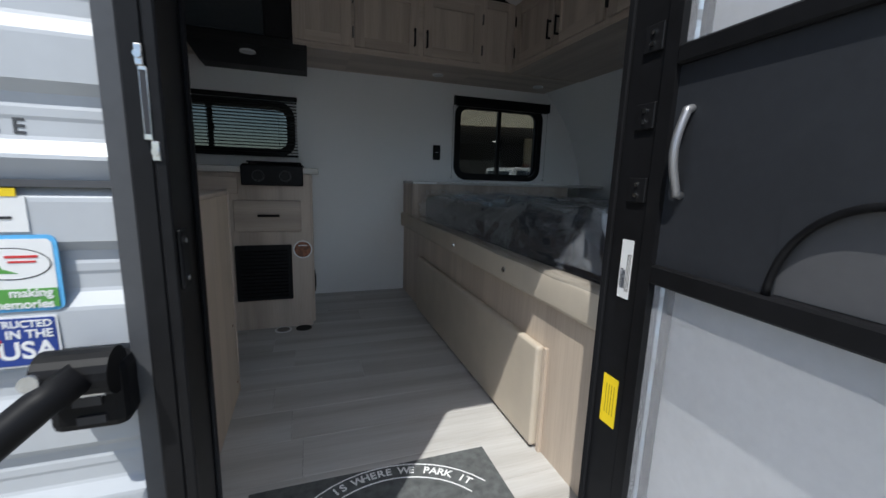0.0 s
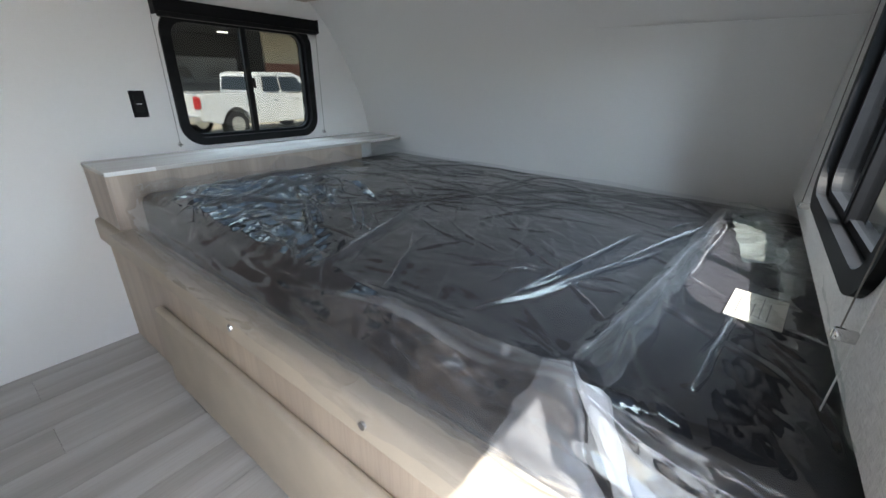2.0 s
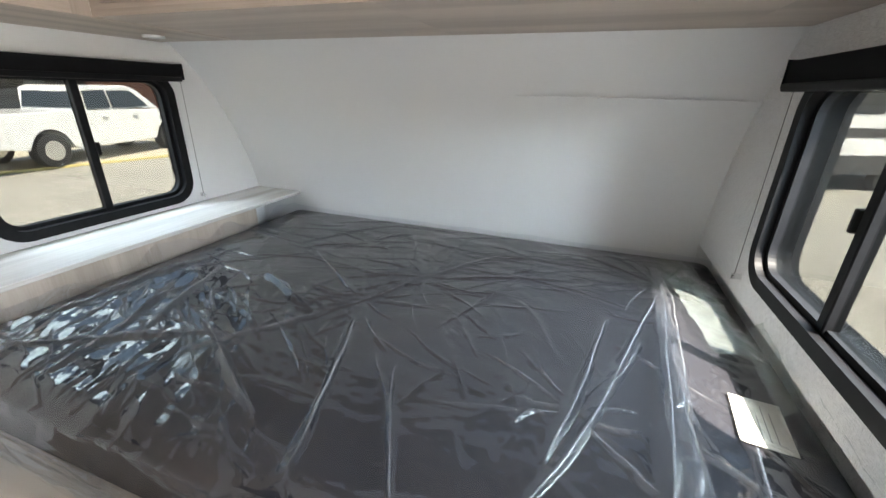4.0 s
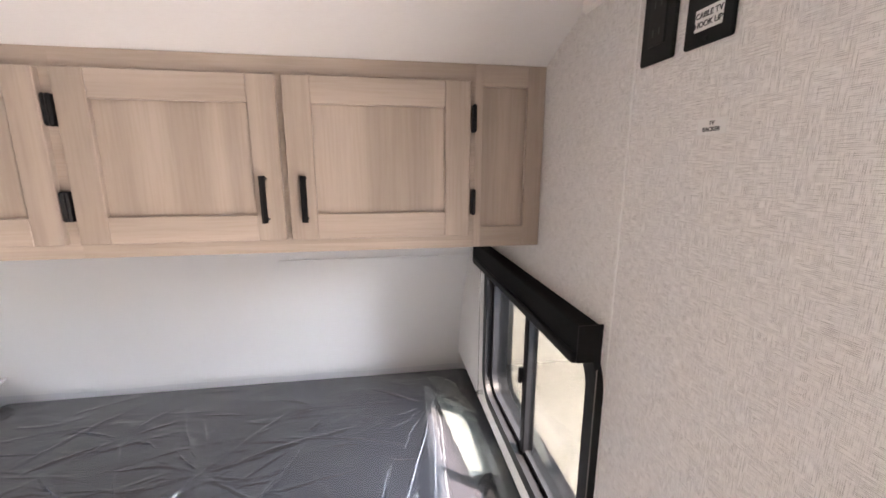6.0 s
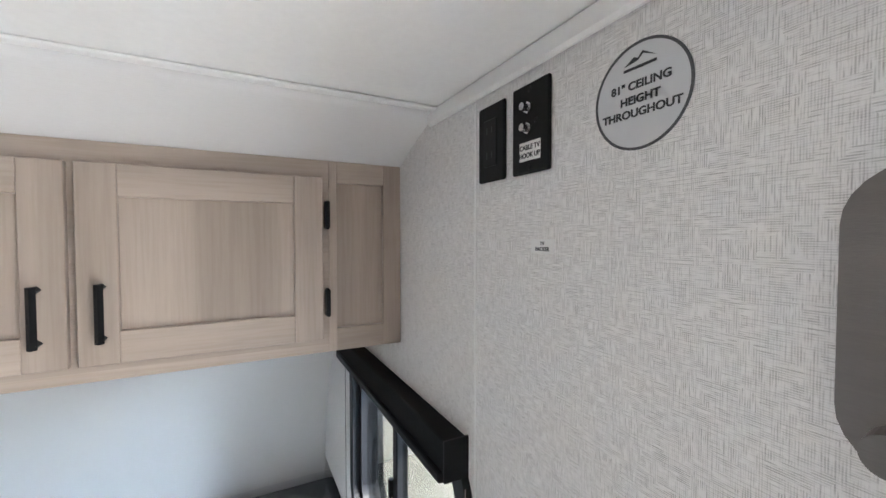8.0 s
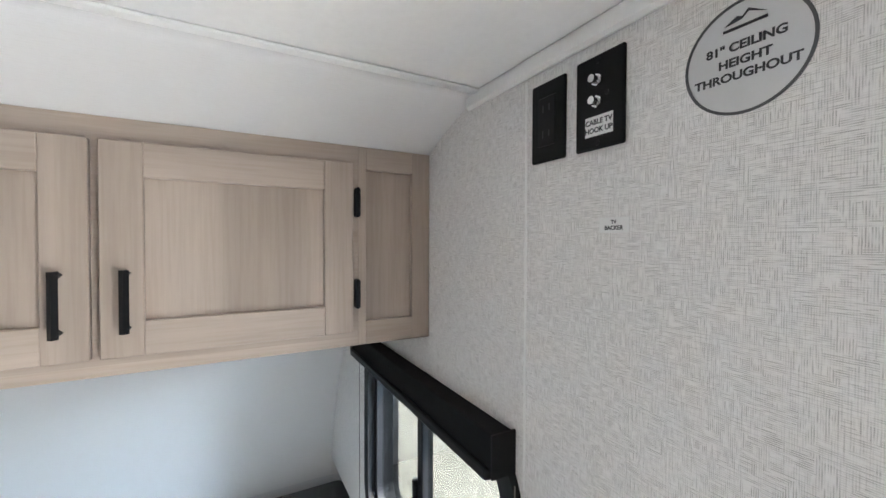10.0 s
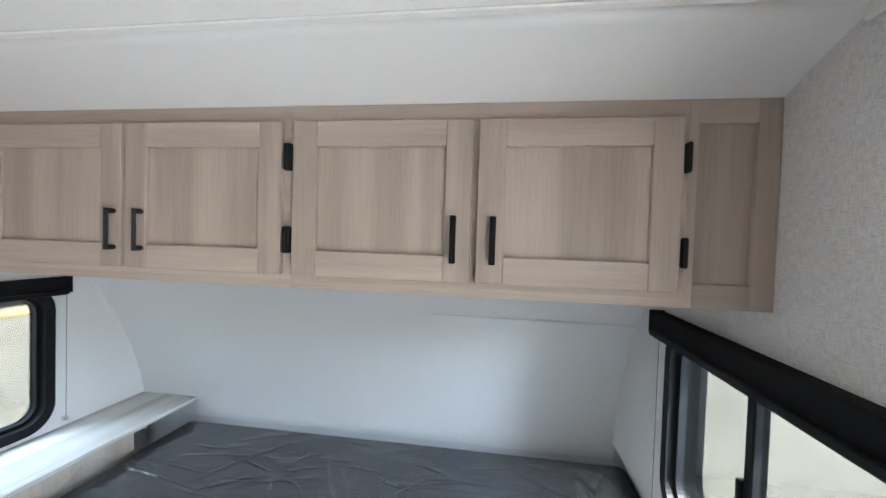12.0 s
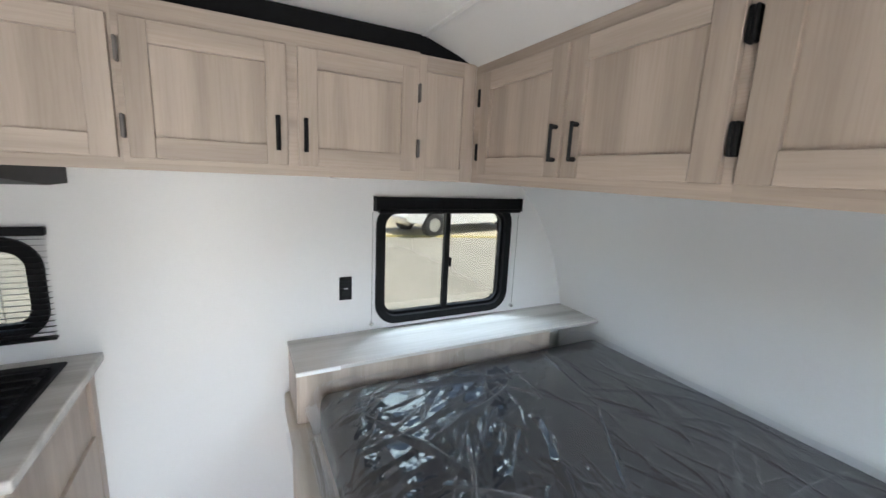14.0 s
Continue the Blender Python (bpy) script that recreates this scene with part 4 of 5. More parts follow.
def plastic_sheet():
    NU, NV = 640, 740
    s, y = np.meshgrid(-0.20 + (MX1 + 0.01 - MX0 + 0.20) * np.arange(NU + 1) / NU, MY0 - 0.012 + (MY1 - MY0 + 0.002) * np.arange(NV + 1) / NV)
    tent = np.exp(-((y - 0.30) / 0.10) ** 2) * 0.062 + np.exp(-((y - 0.62) / 0.16) ** 2) * 0.048
    X, Y = s + 0.02 * soft_noise(s * 4, y * 4, 1), y + 0.02 * soft_noise(s * 4, y * 4, 2)
    left = np.clip((y - 0.85) / 0.5, 0, 1) * np.clip(1.35 - s / 0.65, 0, 1)
    front = np.clip(1 - np.abs(s) / 0.25, 0, 1)
    h = 0.008 + 0.0045 * soft_noise(X * 7, Y * 5, 3) + 0.0030 * facet(X, Y, 0.5, 0.19, 0.11) + (0.0008 + 0.0046 * left + 0.002 * front) * (0.4 + 0.6 * facet(X, Y, 0.85, 0.200, 0.034))
    h += (0.0005 + 0.0015 * left + 0.0012 * front) * facet(X + 3, Y, 0.35, 0.110, 0.020)
    h += 0.0011 * soft_noise(X * 26, Y * 15, 8) + 0.0006 * soft_noise(X * 55, Y * 38, 9)
    h += (0.0030 + 0.0040 * left) * np.clip(facet(X + 7, Y, 1.25, 0.26, 0.060), 0, 1)
    # where it hangs over the front edge the creases run level
    level = 0.004 + 0.0035 * soft_noise(s * 8, y * 5, 6) + 0.0030 * facet(s, y, 1.45, 0.17, 0.030) + 0.0022 * facet(s + 2, y, 1.85, 0.075, 0.024)
    blend = np.clip((0.05 - s) / 0.08, 0, 1)
    h = h * (1 - blend) + level * blend
    h = np.maximum(0.003, h)
    drop = np.maximum(0, -s)
    over = np.maximum(0, drop - 0.135)
    # the part that hangs over the front edge, then the part that lies on top
    hx = MX0 - 0.012 - np.minimum(drop, 0.06) * 0.5 - over * 1.15 - h * 1.5 - tent * 0.25
    hz = np.maximum(MZ1 - np.minimum(drop, 0.135) - over * 0.10 + tent * np.clip(1 - drop / 0.16, 0, 1), 0.6105 + 0.4 * h)
    lip = np.maximum(0, 0.04 - s)
    tz = MZ1 + h + fold_height(MX0 + s, y) - lip * lip * 8 + tent * np.clip(1 - s / 0.10, 0, 1) ** 1.5
    tz += np.maximum(0, y - (MY1 - 0.06)) * (0.5 + 0.9 * soft_noise(s * 9, y * 0 + 3, 4)) - np.maximum(0, MY0 + 0.02 - y) * 0.2
    x, z = np.where(s < 0, hx, MX0 + s), np.where(s < 0, hz, tz)
    me = bpy.data.meshes.new("sheet")
    k = np.arange((NU + 1) * (NV + 1)).reshape(NV + 1, NU + 1)
    quads = np.stack((k[:-1, :-1], k[:-1, 1:], k[1:, 1:], k[1:, :-1]), -1).reshape(-1, 4)
    me.from_pydata(np.stack((x, y, z), -1).reshape(-1, 3).tolist(), [], quads.tolist())
    bm = bmesh.new()
    bm.from_mesh(me)
    bpy.data.meshes.remove(me)
    return bm


cover = solo("plastic_cover", plastic_sheet(), PLASTIC, "wrinkled clear plastic wrap over the mattress", "plastic sheet", smooth=True)


def film_patch(corners, rise, wrinkle, seed, along=34, across=14, sag=0.0):
    """A loose piece of film between four corners: it bulges across its width and is creased."""
    a, b, c, d = [Vector(p) for p in corners]
    nrm = (b - a).cross(d - a).normalized()
    if nrm.z < 0:
        nrm = -nrm
    la, lc = (b - a).length, (d - a).length
    bm = bmesh.new()
    rows = []
    for j in range(across + 1):
        row = []
        for i in range(along + 1):
            u, v = i / along, j / across
            k = Vector((u * la * 9, v * lc * 9, seed))
            wob = 0.014 * noise.noise(k) if 0 < j < across else 0.007 * noise.noise(k * 2.5)
            vv = v + wob / max(lc, 0.05)
            p = (a * (1 - u) + b * u) * (1 - vv) + (d * (1 - u) + c * u) * vv
            lift = rise * math.sin(math.pi * v) * (1 - 0.6 * u) - sag * math.sin(math.pi * u)
            lift += wrinkle * float(facet(u * la + seed, v * lc, 0.35, 0.070, 0.022) + 0.5 * facet(u * la, v * lc + seed, -0.5, 0.035, 0.016))
            row.append(bm.verts.new(p + nrm * lift))
        rows.append(row)
    for j in range(across):
        for i in range(along):
            bm.faces.new((rows[j][i], rows[j][i + 1], rows[j + 1][i + 1], rows[j + 1][i]))
    return bm


RIDGE, PEAK, SLEEVE_A, SLEEVE_B = (0.066, 0.653, 0.800), (0.100, 0.352, 0.786), (0.105, 0.308, 0.800), (0.078, 0.250, 0.786)
part("hem", film_patch(((0.056, 1.95, 0.622), (0.062, 0.40, 0.628), (0.020, 0.36, 0.617), (0.018, 1.95, 0.616)), 0.003, 0.0020, 2.0, 150, 8), FILM_HEM, cover, "whitish doubled hem of the plastic", True)
part("flank", film_patch(((0.045, 0.98, 0.690), RIDGE, (0.030, 0.60, 0.630), (0.030, 0.90, 0.625)), 0.006, 0.0090, 3.0, 70, 40), FILM_THIN, cover, "", True)
part("flank", film_patch((RIDGE, PEAK, (0.020, 0.385, 0.632), (0.030, 0.60, 0.630)), 0.006, 0.0100, 4.0, 70, 40), FILM_THIN, cover, "", True)
part("ridge_fold", film_patch(((0.052, 1.00, 0.715), RIDGE, (0.055, 0.650, 0.776), (0.044, 1.00, 0.700)), 0.003, 0.0015, 4.5, 40, 6), FILM_THIN, cover, "", True)
part("ridge_fold", film_patch((RIDGE, PEAK, (0.084, 0.350, 0.770), (0.055, 0.650, 0.776)), 0.003, 0.0015, 4.7, 40, 6), FILM_THIN, cover, "", True)
part("tongue", film_patch((PEAK, (0.020, 0.385, 0.634), (0.030, 0.200, 0.632), SLEEVE_A), 0.012, 0.0085, 5.0, 60, 50), FILM_DOUBLE, cover, "milky tongue of doubled plastic", True)
part("tongue", film_patch((SLEEVE_A, (0.050, 0.195, 0.640), (0.016, 0.145, 0.634), SLEEVE_B), 0.012, 0.0080, 6.0, 60, 30), FILM_BUNCHED, cover, "milky bunched tongue of plastic", True)
part("hem", film_patch(((0.050, 0.160, 0.640), (0.110, -0.055, 0.640), (0.080, -0.058, 0.632), (0.014, 0.140, 0.632)), 0.010, 0.0040, 7.0, 34, 10), FILM_HEM, cover, "whitish doubled hem of the plastic", True)
part("flank", film_patch((SLEEVE_B, (0.100, -0.050, 0.735), (0.085, -0.055, 0.640), (0.034, 0.150, 0.640)), 0.004, 0.0085, 8.0, 70, 40), FILM_THIN, cover, "", True)
part("sleeve", film_patch((SLEEVE_B, (1.300, 0.170, 0.772), (1.360, 0.208, 0.772), SLEEVE_A), 0.024, 0.0035, 9.0, 110, 14), FILM_THIN, cover, "raised sleeve of plastic across the mattress", True)
part("flap", film_patch(((1.080, 0.100, 0.790), (1.420, 0.195, 0.785), (1.340, 0.090, 0.800), (1.090, 0.022, 0.800)), 0.020, 0.0120, 10.0, 34, 20), FILM_FLAP, cover, "crumpled pale greenish flap of plastic", True)
part("flap", film_patch(((0.780, 0.120, 0.778), (1.280, 0.175, 0.785), (1.090, 0.040, 0.795), (0.760, 0.026, 0.790)), 0.010, 0.0050, 11.0, 34, 16), FILM_FLAP, cover, "", True)
part("flap", film_patch(((0.130, 0.006, 0.815), (0.600, 0.006, 0.850), (0.600, -0.030, 0.772), (0.150, -0.040, 0.770)), 0.008, 0.0060, 13.0, 50, 12), FILM_FLAP, cover, "", True)
part("flap", film_patch(((0.840, 0.020, 0.862), (0.580, 0.016, 0.812), (0.565, 0.050, 0.785), (0.820, 0.060, 0.800)), 0.010, 0.0060, 12.0, 30, 12), FILM_FLAP, cover, "", True)
solo("care_label", moved(boxes((-0.075, 0.075, -0.048, 0.048, 0, 0.0012)), Matrix.Translation((0.570, 0.082, 0.7585)) @ Matrix.Rotation(radians(-6), 4, 'Z')), PAPER_SEEN,
     "white printed care label under the plastic", "label")
care = bpy.data.objects["care_label"]
for k in range(5):
    part("text_line", moved(boxes((-0.055, 0.055 - 0.018 * (k % 3), 0.030 - k * 0.013, 0.0318 - k * 0.013, 0.0012, 0.0016)), Matrix.Translation((0.570, 0.082, 0.7585)) @ Matrix.Rotation(radians(-6), 4, 'Z')), GREY_PLATE, care)

# ---- outlets, plates and signs ----
ot = thing("wall_switch", (0.254, W, 1.006), "black wall outlet plate beside the window", "outlet")
part("cover", boxes((0.225, 0.283, W - 0.006, W, 1.006, 1.116), bevel=0.002), BLACK, ot)
part("insert", boxes((0.238, 0.270, W - 0.009, W - 0.005, 1.028, 1.094), bevel=0.001), BLACK_METAL, ot)
part("mark", boxes((0.244, 0.264, W - 0.0098, W - 0.0088, 1.060, 1.063)), WHITE, ot)
o2 = thing("wall_outlet", (0.2405, 0.0, 1.902), "black duplex outlet plate high on the linen wall", "outlet")
part("cover", boxes((0.208, 0.273, 0.0, 0.006, 1.902, 2.014), bevel=0.002), BLACK, o2)
part("insert", boxes((0.2235, 0.2575, 0.005, 0.008, 1.924, 1.992), bevel=0.001), BLACK_METAL, o2)
for z in (1.940, 1.976):
    part("slot", boxes((0.2335, 0.2355, 0.0075, 0.0084, z - 0.004, z + 0.005), (0.2455, 0.2475, 0.0075, 0.0084, z - 0.005, z + 0.005)), TEXT_DARK, o2)
o3 = thing("cable_plate", (0.1535, 0.0, 1.902), "black cable socket plate with two threaded jacks", "outlet")
part("cover", boxes((0.118, 0.189, 0.0, 0.006, 1.902, 2.016), bevel=0.002), BLACK, o3)
for z in (1.984, 1.958):
    j = part("jack", cyl((0.1535, 0.005, z), (0.1535, 0.010, z), 0.0075, 6), STEEL, o3, "steel threaded jack")
    part("thread", cyl((0.1535, 0.010, z), (0.1535, 0.019, z), 0.0048, 14), STEEL, j)
for z in (1.909, 2.008):
    part("screw", cyl((0.1535, 0.005, z), (0.1535, 0.0075, z), 0.0035, 10), BLACK_METAL, o3)
part("button", cyl((0.1405, 0.005, 1.966), (0.1405, 0.008, 1.966), 0.003, 10), BLACK_METAL, o3)
lb = part("label", boxes((0.132, 0.172, 0.006, 0.0067, 1.918, 1.942)), WHITE, o3, "white label lettered CABLE TV HOOK UP")
part("lettering", joined(lettering("CABLE TV", 0.0088, on_wall_y(0.152, 0.0068, 1.9345, 1)), lettering("HOOK UP", 0.0088, on_wall_y(0.152, 0.0068, 1.9245, 1))), TEXT_DARK, lb)
tv = thing("tv_backer_label", (0.134, 0.0, 1.80), "small white label lettered TV BACKER", "label")
part("paper", boxes((0.113, 0.154, 0.0, 0.0009, 1.800, 1.818)), WHITE, tv)
part("lettering", joined(lettering("TV", 0.0062, on_wall_y(0.1335, 0.001, 1.8125, 1)), lettering("BACKER", 0.0068, on_wall_y(0.1335, 0.001, 1.8055, 1))), TEXT_DARK, tv)
CX, CZ, CR = 0.002, 1.953, 0.0505
circle = [(math.cos(a / 56 * 2 * math.pi), math.sin(a / 56 * 2 * math.pi)) for a in range(56)]
sg = thing("ceiling_height_sticker", (CX, 0.0, CZ - CR), "round pale sticker lettered 81 inch ceiling height throughout", "sticker")
part("disc", plate([(x * CR, y * CR) for x, y in circle], on_wall_y(CX, 0.0, CZ, 1), 0.0008), material("pale_grey_vinyl", (0.62, 0.62, 0.63), 0.4, vary=0.03), sg)
part("rim", ring([(x * CR, y * CR) for x, y in circle], [(x * (CR - 0.0026), y * (CR - 0.0026)) for x, y in circle], on_wall_y(CX, 0.0006, CZ, 1), 0.0007), GREY_FLANGE, sg)
part("lettering", joined(*[lettering(s, 0.0106, on_wall_y(CX, 0.0009, CZ + dz, 1) @ Matrix.Diagonal((1.10, 1, 1, 1)), depth=0.0003, bold=0.030) for s, dz in (("81\" CEILING", 0.0105), ("HEIGHT", -0.003), ("THROUGHOUT", -0.0155))]), TEXT_DARK, sg)
part("mountain_mark", joined(plate([(-0.016, 0), (-0.006, 0.006), (-0.002, 0.004), (0.003, 0.009), (0.017, 0), (0.003, 0.0065), (-0.002, 0.002)], on_wall_y(CX, 0.0008, CZ + 0.031, 1), 0.0006),
                             boxes((CX - 0.017, CX + 0.017, 0.0008, 0.0014, CZ + 0.0255, CZ + 0.028))), TEXT_DARK, sg)
gp = thing("grey_wall_plate", (-0.24, 0.0, 1.685), "brushed grey plate with rounded corners beside the doorway", "panel")
part("plate", plate([(x, y) for x, y in rounded(0.20, 0.178, 0.035)], on_wall_y(-0.243, 0.0, 1.774, 1), 0.014), GREY_PLATE, gp)
part("knob", cyl((-0.170, 0.013, 1.703), (-0.170, 0.030, 1.703), 0.0135, 24, 0.012), GREY_PLATE, gp, "round grey knob")

# ---- doormat ----
dm = thing("doormat", (-0.52, 0.24, 0.0), "dark grey doormat lettered HOME IS WHERE WE PARK IT", "doormat")
part("mat", boxes((-0.868, -0.171, 0.035, 0.446, 0.0, 0.008), bevel=0.003), MAT_CLOTH, dm)
chars = "HOME IS WHERE WE PARK IT"
arc = []
for k, ch in enumerate(chars):
    if ch != " ":
        a = radians(52 - 104 * k / (len(chars) - 1))
        r = 0.25
        arc.append(lettering(ch, 0.036, Matrix.Translation((-0.50 - r * 1.15 * math.sin(a), 0.165 + r * math.cos(a), 0.0084)) @ Matrix.Rotation(a, 4, 'Z')))
part("lettering", joined(*arc), WHITE, dm, "pale curved lettering")
part("banner_edge", joined(*[cyl((-0.50 - rr * 1.15 * math.sin(radians(a)), 0.165 + rr * math.cos(radians(a)), 0.0082), (-0.50 - rr * 1.15 * math.sin(radians(a + 8)), 0.165 + rr * math.cos(radians(a + 8)), 0.0082), 0.0018, 6)
                             for rr in (0.223, 0.275) for a in range(-60, 60, 8)]), WHITE, dm)
part("mountain_print", plate([(-0.11, 0), (-0.03, 0.12), (0.0, 0.08), (0.04, 0.15), (0.12, 0)], Matrix.Translation((-0.50, 0.08, 0.0083)), 0.0006), GREY_WOOD, dm)

# ---- entry: door frame, screen door, main door ----
DX0, DX1, DZT = DOOR[0], DOOR[1], DOOR[3]
YO = -0.085          # outer face of the wall
df = thing("door_1", ((DX0 + DX1) / 2, -0.06, -0.1), "black metal entry door frame with grey outer flange", "door frame", kind="structure")
part("jamb", boxes((DX0, DX0 + 0.012, -0.128, -0.034, -0.10, DZT), bevel=0.002), BLACK_METAL, df)
part("jamb_lip", boxes((DX0 - 0.022, DX0 - 0.0005, -0.126, -0.104, -0.14, DZT + 0.02), bevel=0.002), BLACK_METAL, df)
part("jamb", boxes((DX1 - 0.012, DX1, -0.135, -0.066, -0.10, DZT), bevel=0.002), BLACK_METAL, df)
part("head", boxes((DX0 + 0.012, DX1 - 0.012, -0.128, 0.004, DZT - 0.012, DZT), bevel=0.002), BLACK_METAL, df)
for sx, x in ((1, DX0 + 0.012), (-1, DX1 - 0.012)):
    pts = [(0, 0)] + [(0.11 - 0.11 * math.sin(radians(a)), -0.11 + 0.11 * math.cos(radians(a)) - 0.0) for a in range(0, 91, 15)]
    pts = [(0, 0), *[(0.11 * (1 - math.cos(radians(a))), -0.11 * (1 - math.sin(radians(a)))) for a in range(0, 91, 15)]]
    part("corner", plate([(sx * p, q) for p, q in pts], Matrix.Translation((x, -0.05, DZT - 0.012)) @ Matrix.Rotation(radians(90), 4, 'X'), 0.06), BLACK_METAL, df)
part("flange", boxes((DX0 - 0.042, DX0 - 0.0225, -0.118, YO - 0.018, -0.14, DZT + 0.04), (DX0, DX1, -0.118, YO - 0.018, DZT, DZT + 0.04), (DX1, DX1 + 0.042, -0.118, YO - 0.018, -0.14, DZT + 0.04)), GREY_FLANGE, df)
part("threshold", boxes((DX0, DX1, -0.128, 0.004, -0.03, -0.004), bevel=0.003), STEEL, df)
part("weather_strip", boxes((DX0 + 0.012, DX0 + 0.017, -0.050, -0.036, 0.0, DZT - 0.02), (DX1 - 0.019, DX1 - 0.012, -0.074, -0.060, 0.0, DZT - 0.02), bevel=0.002), BLACK_CLOTH, df)
for z in (1.085, 0.975, 0.865):
    h = part("hinge_leaf", boxes((DX1 - 0.0165, DX1 - 0.012, -0.132, -0.098, z - 0.019, z + 0.019), bevel=0.001), BLACK_METAL, df)
    for dz in (-0.008, 0.008):
        part("rivet", cyl((DX1 - 0.019, -0.115, z + dz), (DX1 - 0.016, -0.115, z + dz), 0.0034, 10), STEEL, h, "bright rivet")
sp = part("strike_plate", boxes((DX0 - 0.006, DX0 + 0.002, -0.1300, -0.1262, 0.902, 0.972), (DX0 - 0.008, DX0 - 0.001, -0.1300, -0.1262, 0.972, 0.992), (DX0 - 0.001, DX0 + 0.007, -0.1300, -0.1262, 0.882, 0.902), bevel=0.001), STEEL, df, "bright steel strike plate")
part("strike_slot", boxes((DX0 - 0.0045, DX0 + 0.0005, -0.1306, -0.1299, 0.908, 0.968)), TEXT_DARK, sp)
for x, z in ((DX0 - 0.0045, 0.982), (DX0 + 0.003, 0.891)):
    part("strike_screw", cyl((x, -0.1325, z), (x, -0.1298, z), 0.0036, 12), STEEL, sp)
lt = part("screen_latch", boxes((DX0 + 0.012, DX0 + 0.017, -0.124, -0.096, 0.745, 0.812), bevel=0.002), BLACK, df, "black catch plate")
for z in (0.757, 0.799):
    part("rivet", cyl((DX0 + 0.0165, -0.112, z), (DX0 + 0.0185, -0.112, z), 0.003, 10), STEEL, lt)
lab = thing("serial_label", (DX1 - 0.013, -0.1, 0.735), "white bar-code label lettered DRG001251 on the door jamb", "label")
part("paper", boxes((DX1 - 0.0130, DX1 - 0.0122, -0.120, -0.096, 0.688, 0.785)), WHITE, lab)
TURN = Matrix(((0, 0, -1, 0), (0, 1, 0, 0), (1, 0, 0, 0), (0, 0, 0, 1)))
part("lettering", lettering("DRG001251", 0.0062, Matrix.Translation((DX1 - 0.0132, -0.1072, 0.720)) @ TURN), TEXT_DARK, lab)
random.seed(4)
zb = 0.705
bars = []
while zb < 0.738:
    w = random.choice((0.0006, 0.0010, 0.0016))
    bars.append((DX1 - 0.0134, DX1 - 0.0130, -0.1045, -0.0985, zb, zb + w))
    zb += w + random.choice((0.0007, 0.0012))
tagged(part("bar_code", boxes(*bars), TEXT_DARK, lab), kind="stuff")
part("text_lines", boxes(*[(DX1 - 0.0134, DX1 - 0.0130, -0.118 + k * 0.003, -0.1168 + k * 0.003, 0.70, 0.762) for k in range(3)]), GREY_PLATE, lab)
yl = thing("warning_label", (DX1 - 0.013, -0.1, 0.455), "yellow warning label on the door jamb", "label")
part("paper", boxes((DX1 - 0.0130, DX1 - 0.0122, -0.122, -0.088, 0.455, 0.545)), YELLOW, yl)
part("text_lines", boxes(*[(DX1 - 0.0134, DX1 - 0.0130, -0.116 + k * 0.006, -0.1145 + k * 0.006, 0.475, 0.530) for k in range(4)]), material("ochre_print", (0.35, 0.24, 0.01), 0.5), yl)

# the two open doors, hinged at the jamb and swung out; built along -y from the hinge, then turned
HINGE = Vector((DX1 - 0.006, -0.140, 0.0))
SWING = Matrix.Translation(HINGE) @ Matrix.Rotation(radians(-3.0), 4, 'Z')
DWID, DBOT, DTOP = 0.60, -0.08, 1.75


def swung(bm):
    return moved(bm, SWING)


def mesh_screen(y0, y1, z0, z1, pitch):
    """Woven insect screen as one sheet of crossing strands."""
    bm = bmesh.new()
    r = 0.00027
    k = z0
    while k < z1:
        vs = [bm.verts.new(p) for p in ((0, y0, k - r), (0, y1, k - r), (0, y1, k + r), (0, y0, k + r))]
        bm.faces.new(vs)
        k += pitch
    k = y0
    while k < y1:
        vs = [bm.verts.new(p) for p in ((0.0002, k - r, z0), (0.0002, k + r, z0), (0.0002, k + r, z1), (0.0002, k - r, z1))]
        bm.faces.new(vs)
        k += pitch
    return bm


sd = thing("screen_door", (HINGE.x - 0.01, HINGE.y - 0.3, DBOT), "open black screen door with a solid middle panel and grey mesh", "door")
part("frame", swung(boxes((-0.012, 0.012, -0.024, 0.0, DBOT, DTOP), (-0.012, 0.012, -DWID, -DWID + 0.03, DBOT, DTOP), (-0.012, 0.012, -DWID + 0.03, -0.024, DBOT, DBOT + 0.04), (-0.012, 0.012, -DWID + 0.03, -0.024, DTOP - 0.03, DTOP))), BLACK_METAL, sd)
part("mid_rail", swung(boxes((-0.014, 0.010, -DWID + 0.03, -0.024, 0.728, 0.757), bevel=0.003)), BLACK_METAL, sd)
part("top_rail", swung(boxes((-0.014, 0.010, -DWID + 0.03, -0.024, 1.036, 1.062), bevel=0.003)), BLACK_METAL, sd)
pn = part("solid_panel", swung(boxes((-0.004, 0.002, -0.185, -0.024, 0.757, 1.036), (-0.004, 0.002, -DWID + 0.03, -0.185, 0.862, 1.036))), DARK_PANEL, sd)
arch_outer = [(0.002, 0.105)] + [(0.09 - 0.09 * math.cos(radians(a)), 0.105 * math.sin(radians(a))) for a in range(0, 91, 10)]
part("arch_corner", swung(moved(plate(arch_outer, Matrix.Identity(4), 0.005), Matrix.Translation((-0.004, -0.183, 0.757)) @ Matrix(((0, 0, 1, 0), (-1, 0, 0, 0), (0, 1, 0, 0), (0, 0, 0, 1))))), DARK_PANEL, pn)
part("arch_trim", swung(tube([*[(-0.006, -0.183 - (0.09 - 0.09 * math.cos(radians(a))), 0.757 + 0.105 * math.sin(radians(a))) for a in range(0, 91, 6)], (-0.006, -0.55, 0.862)], 0.0042, 8)), BLACK, pn, "", True)
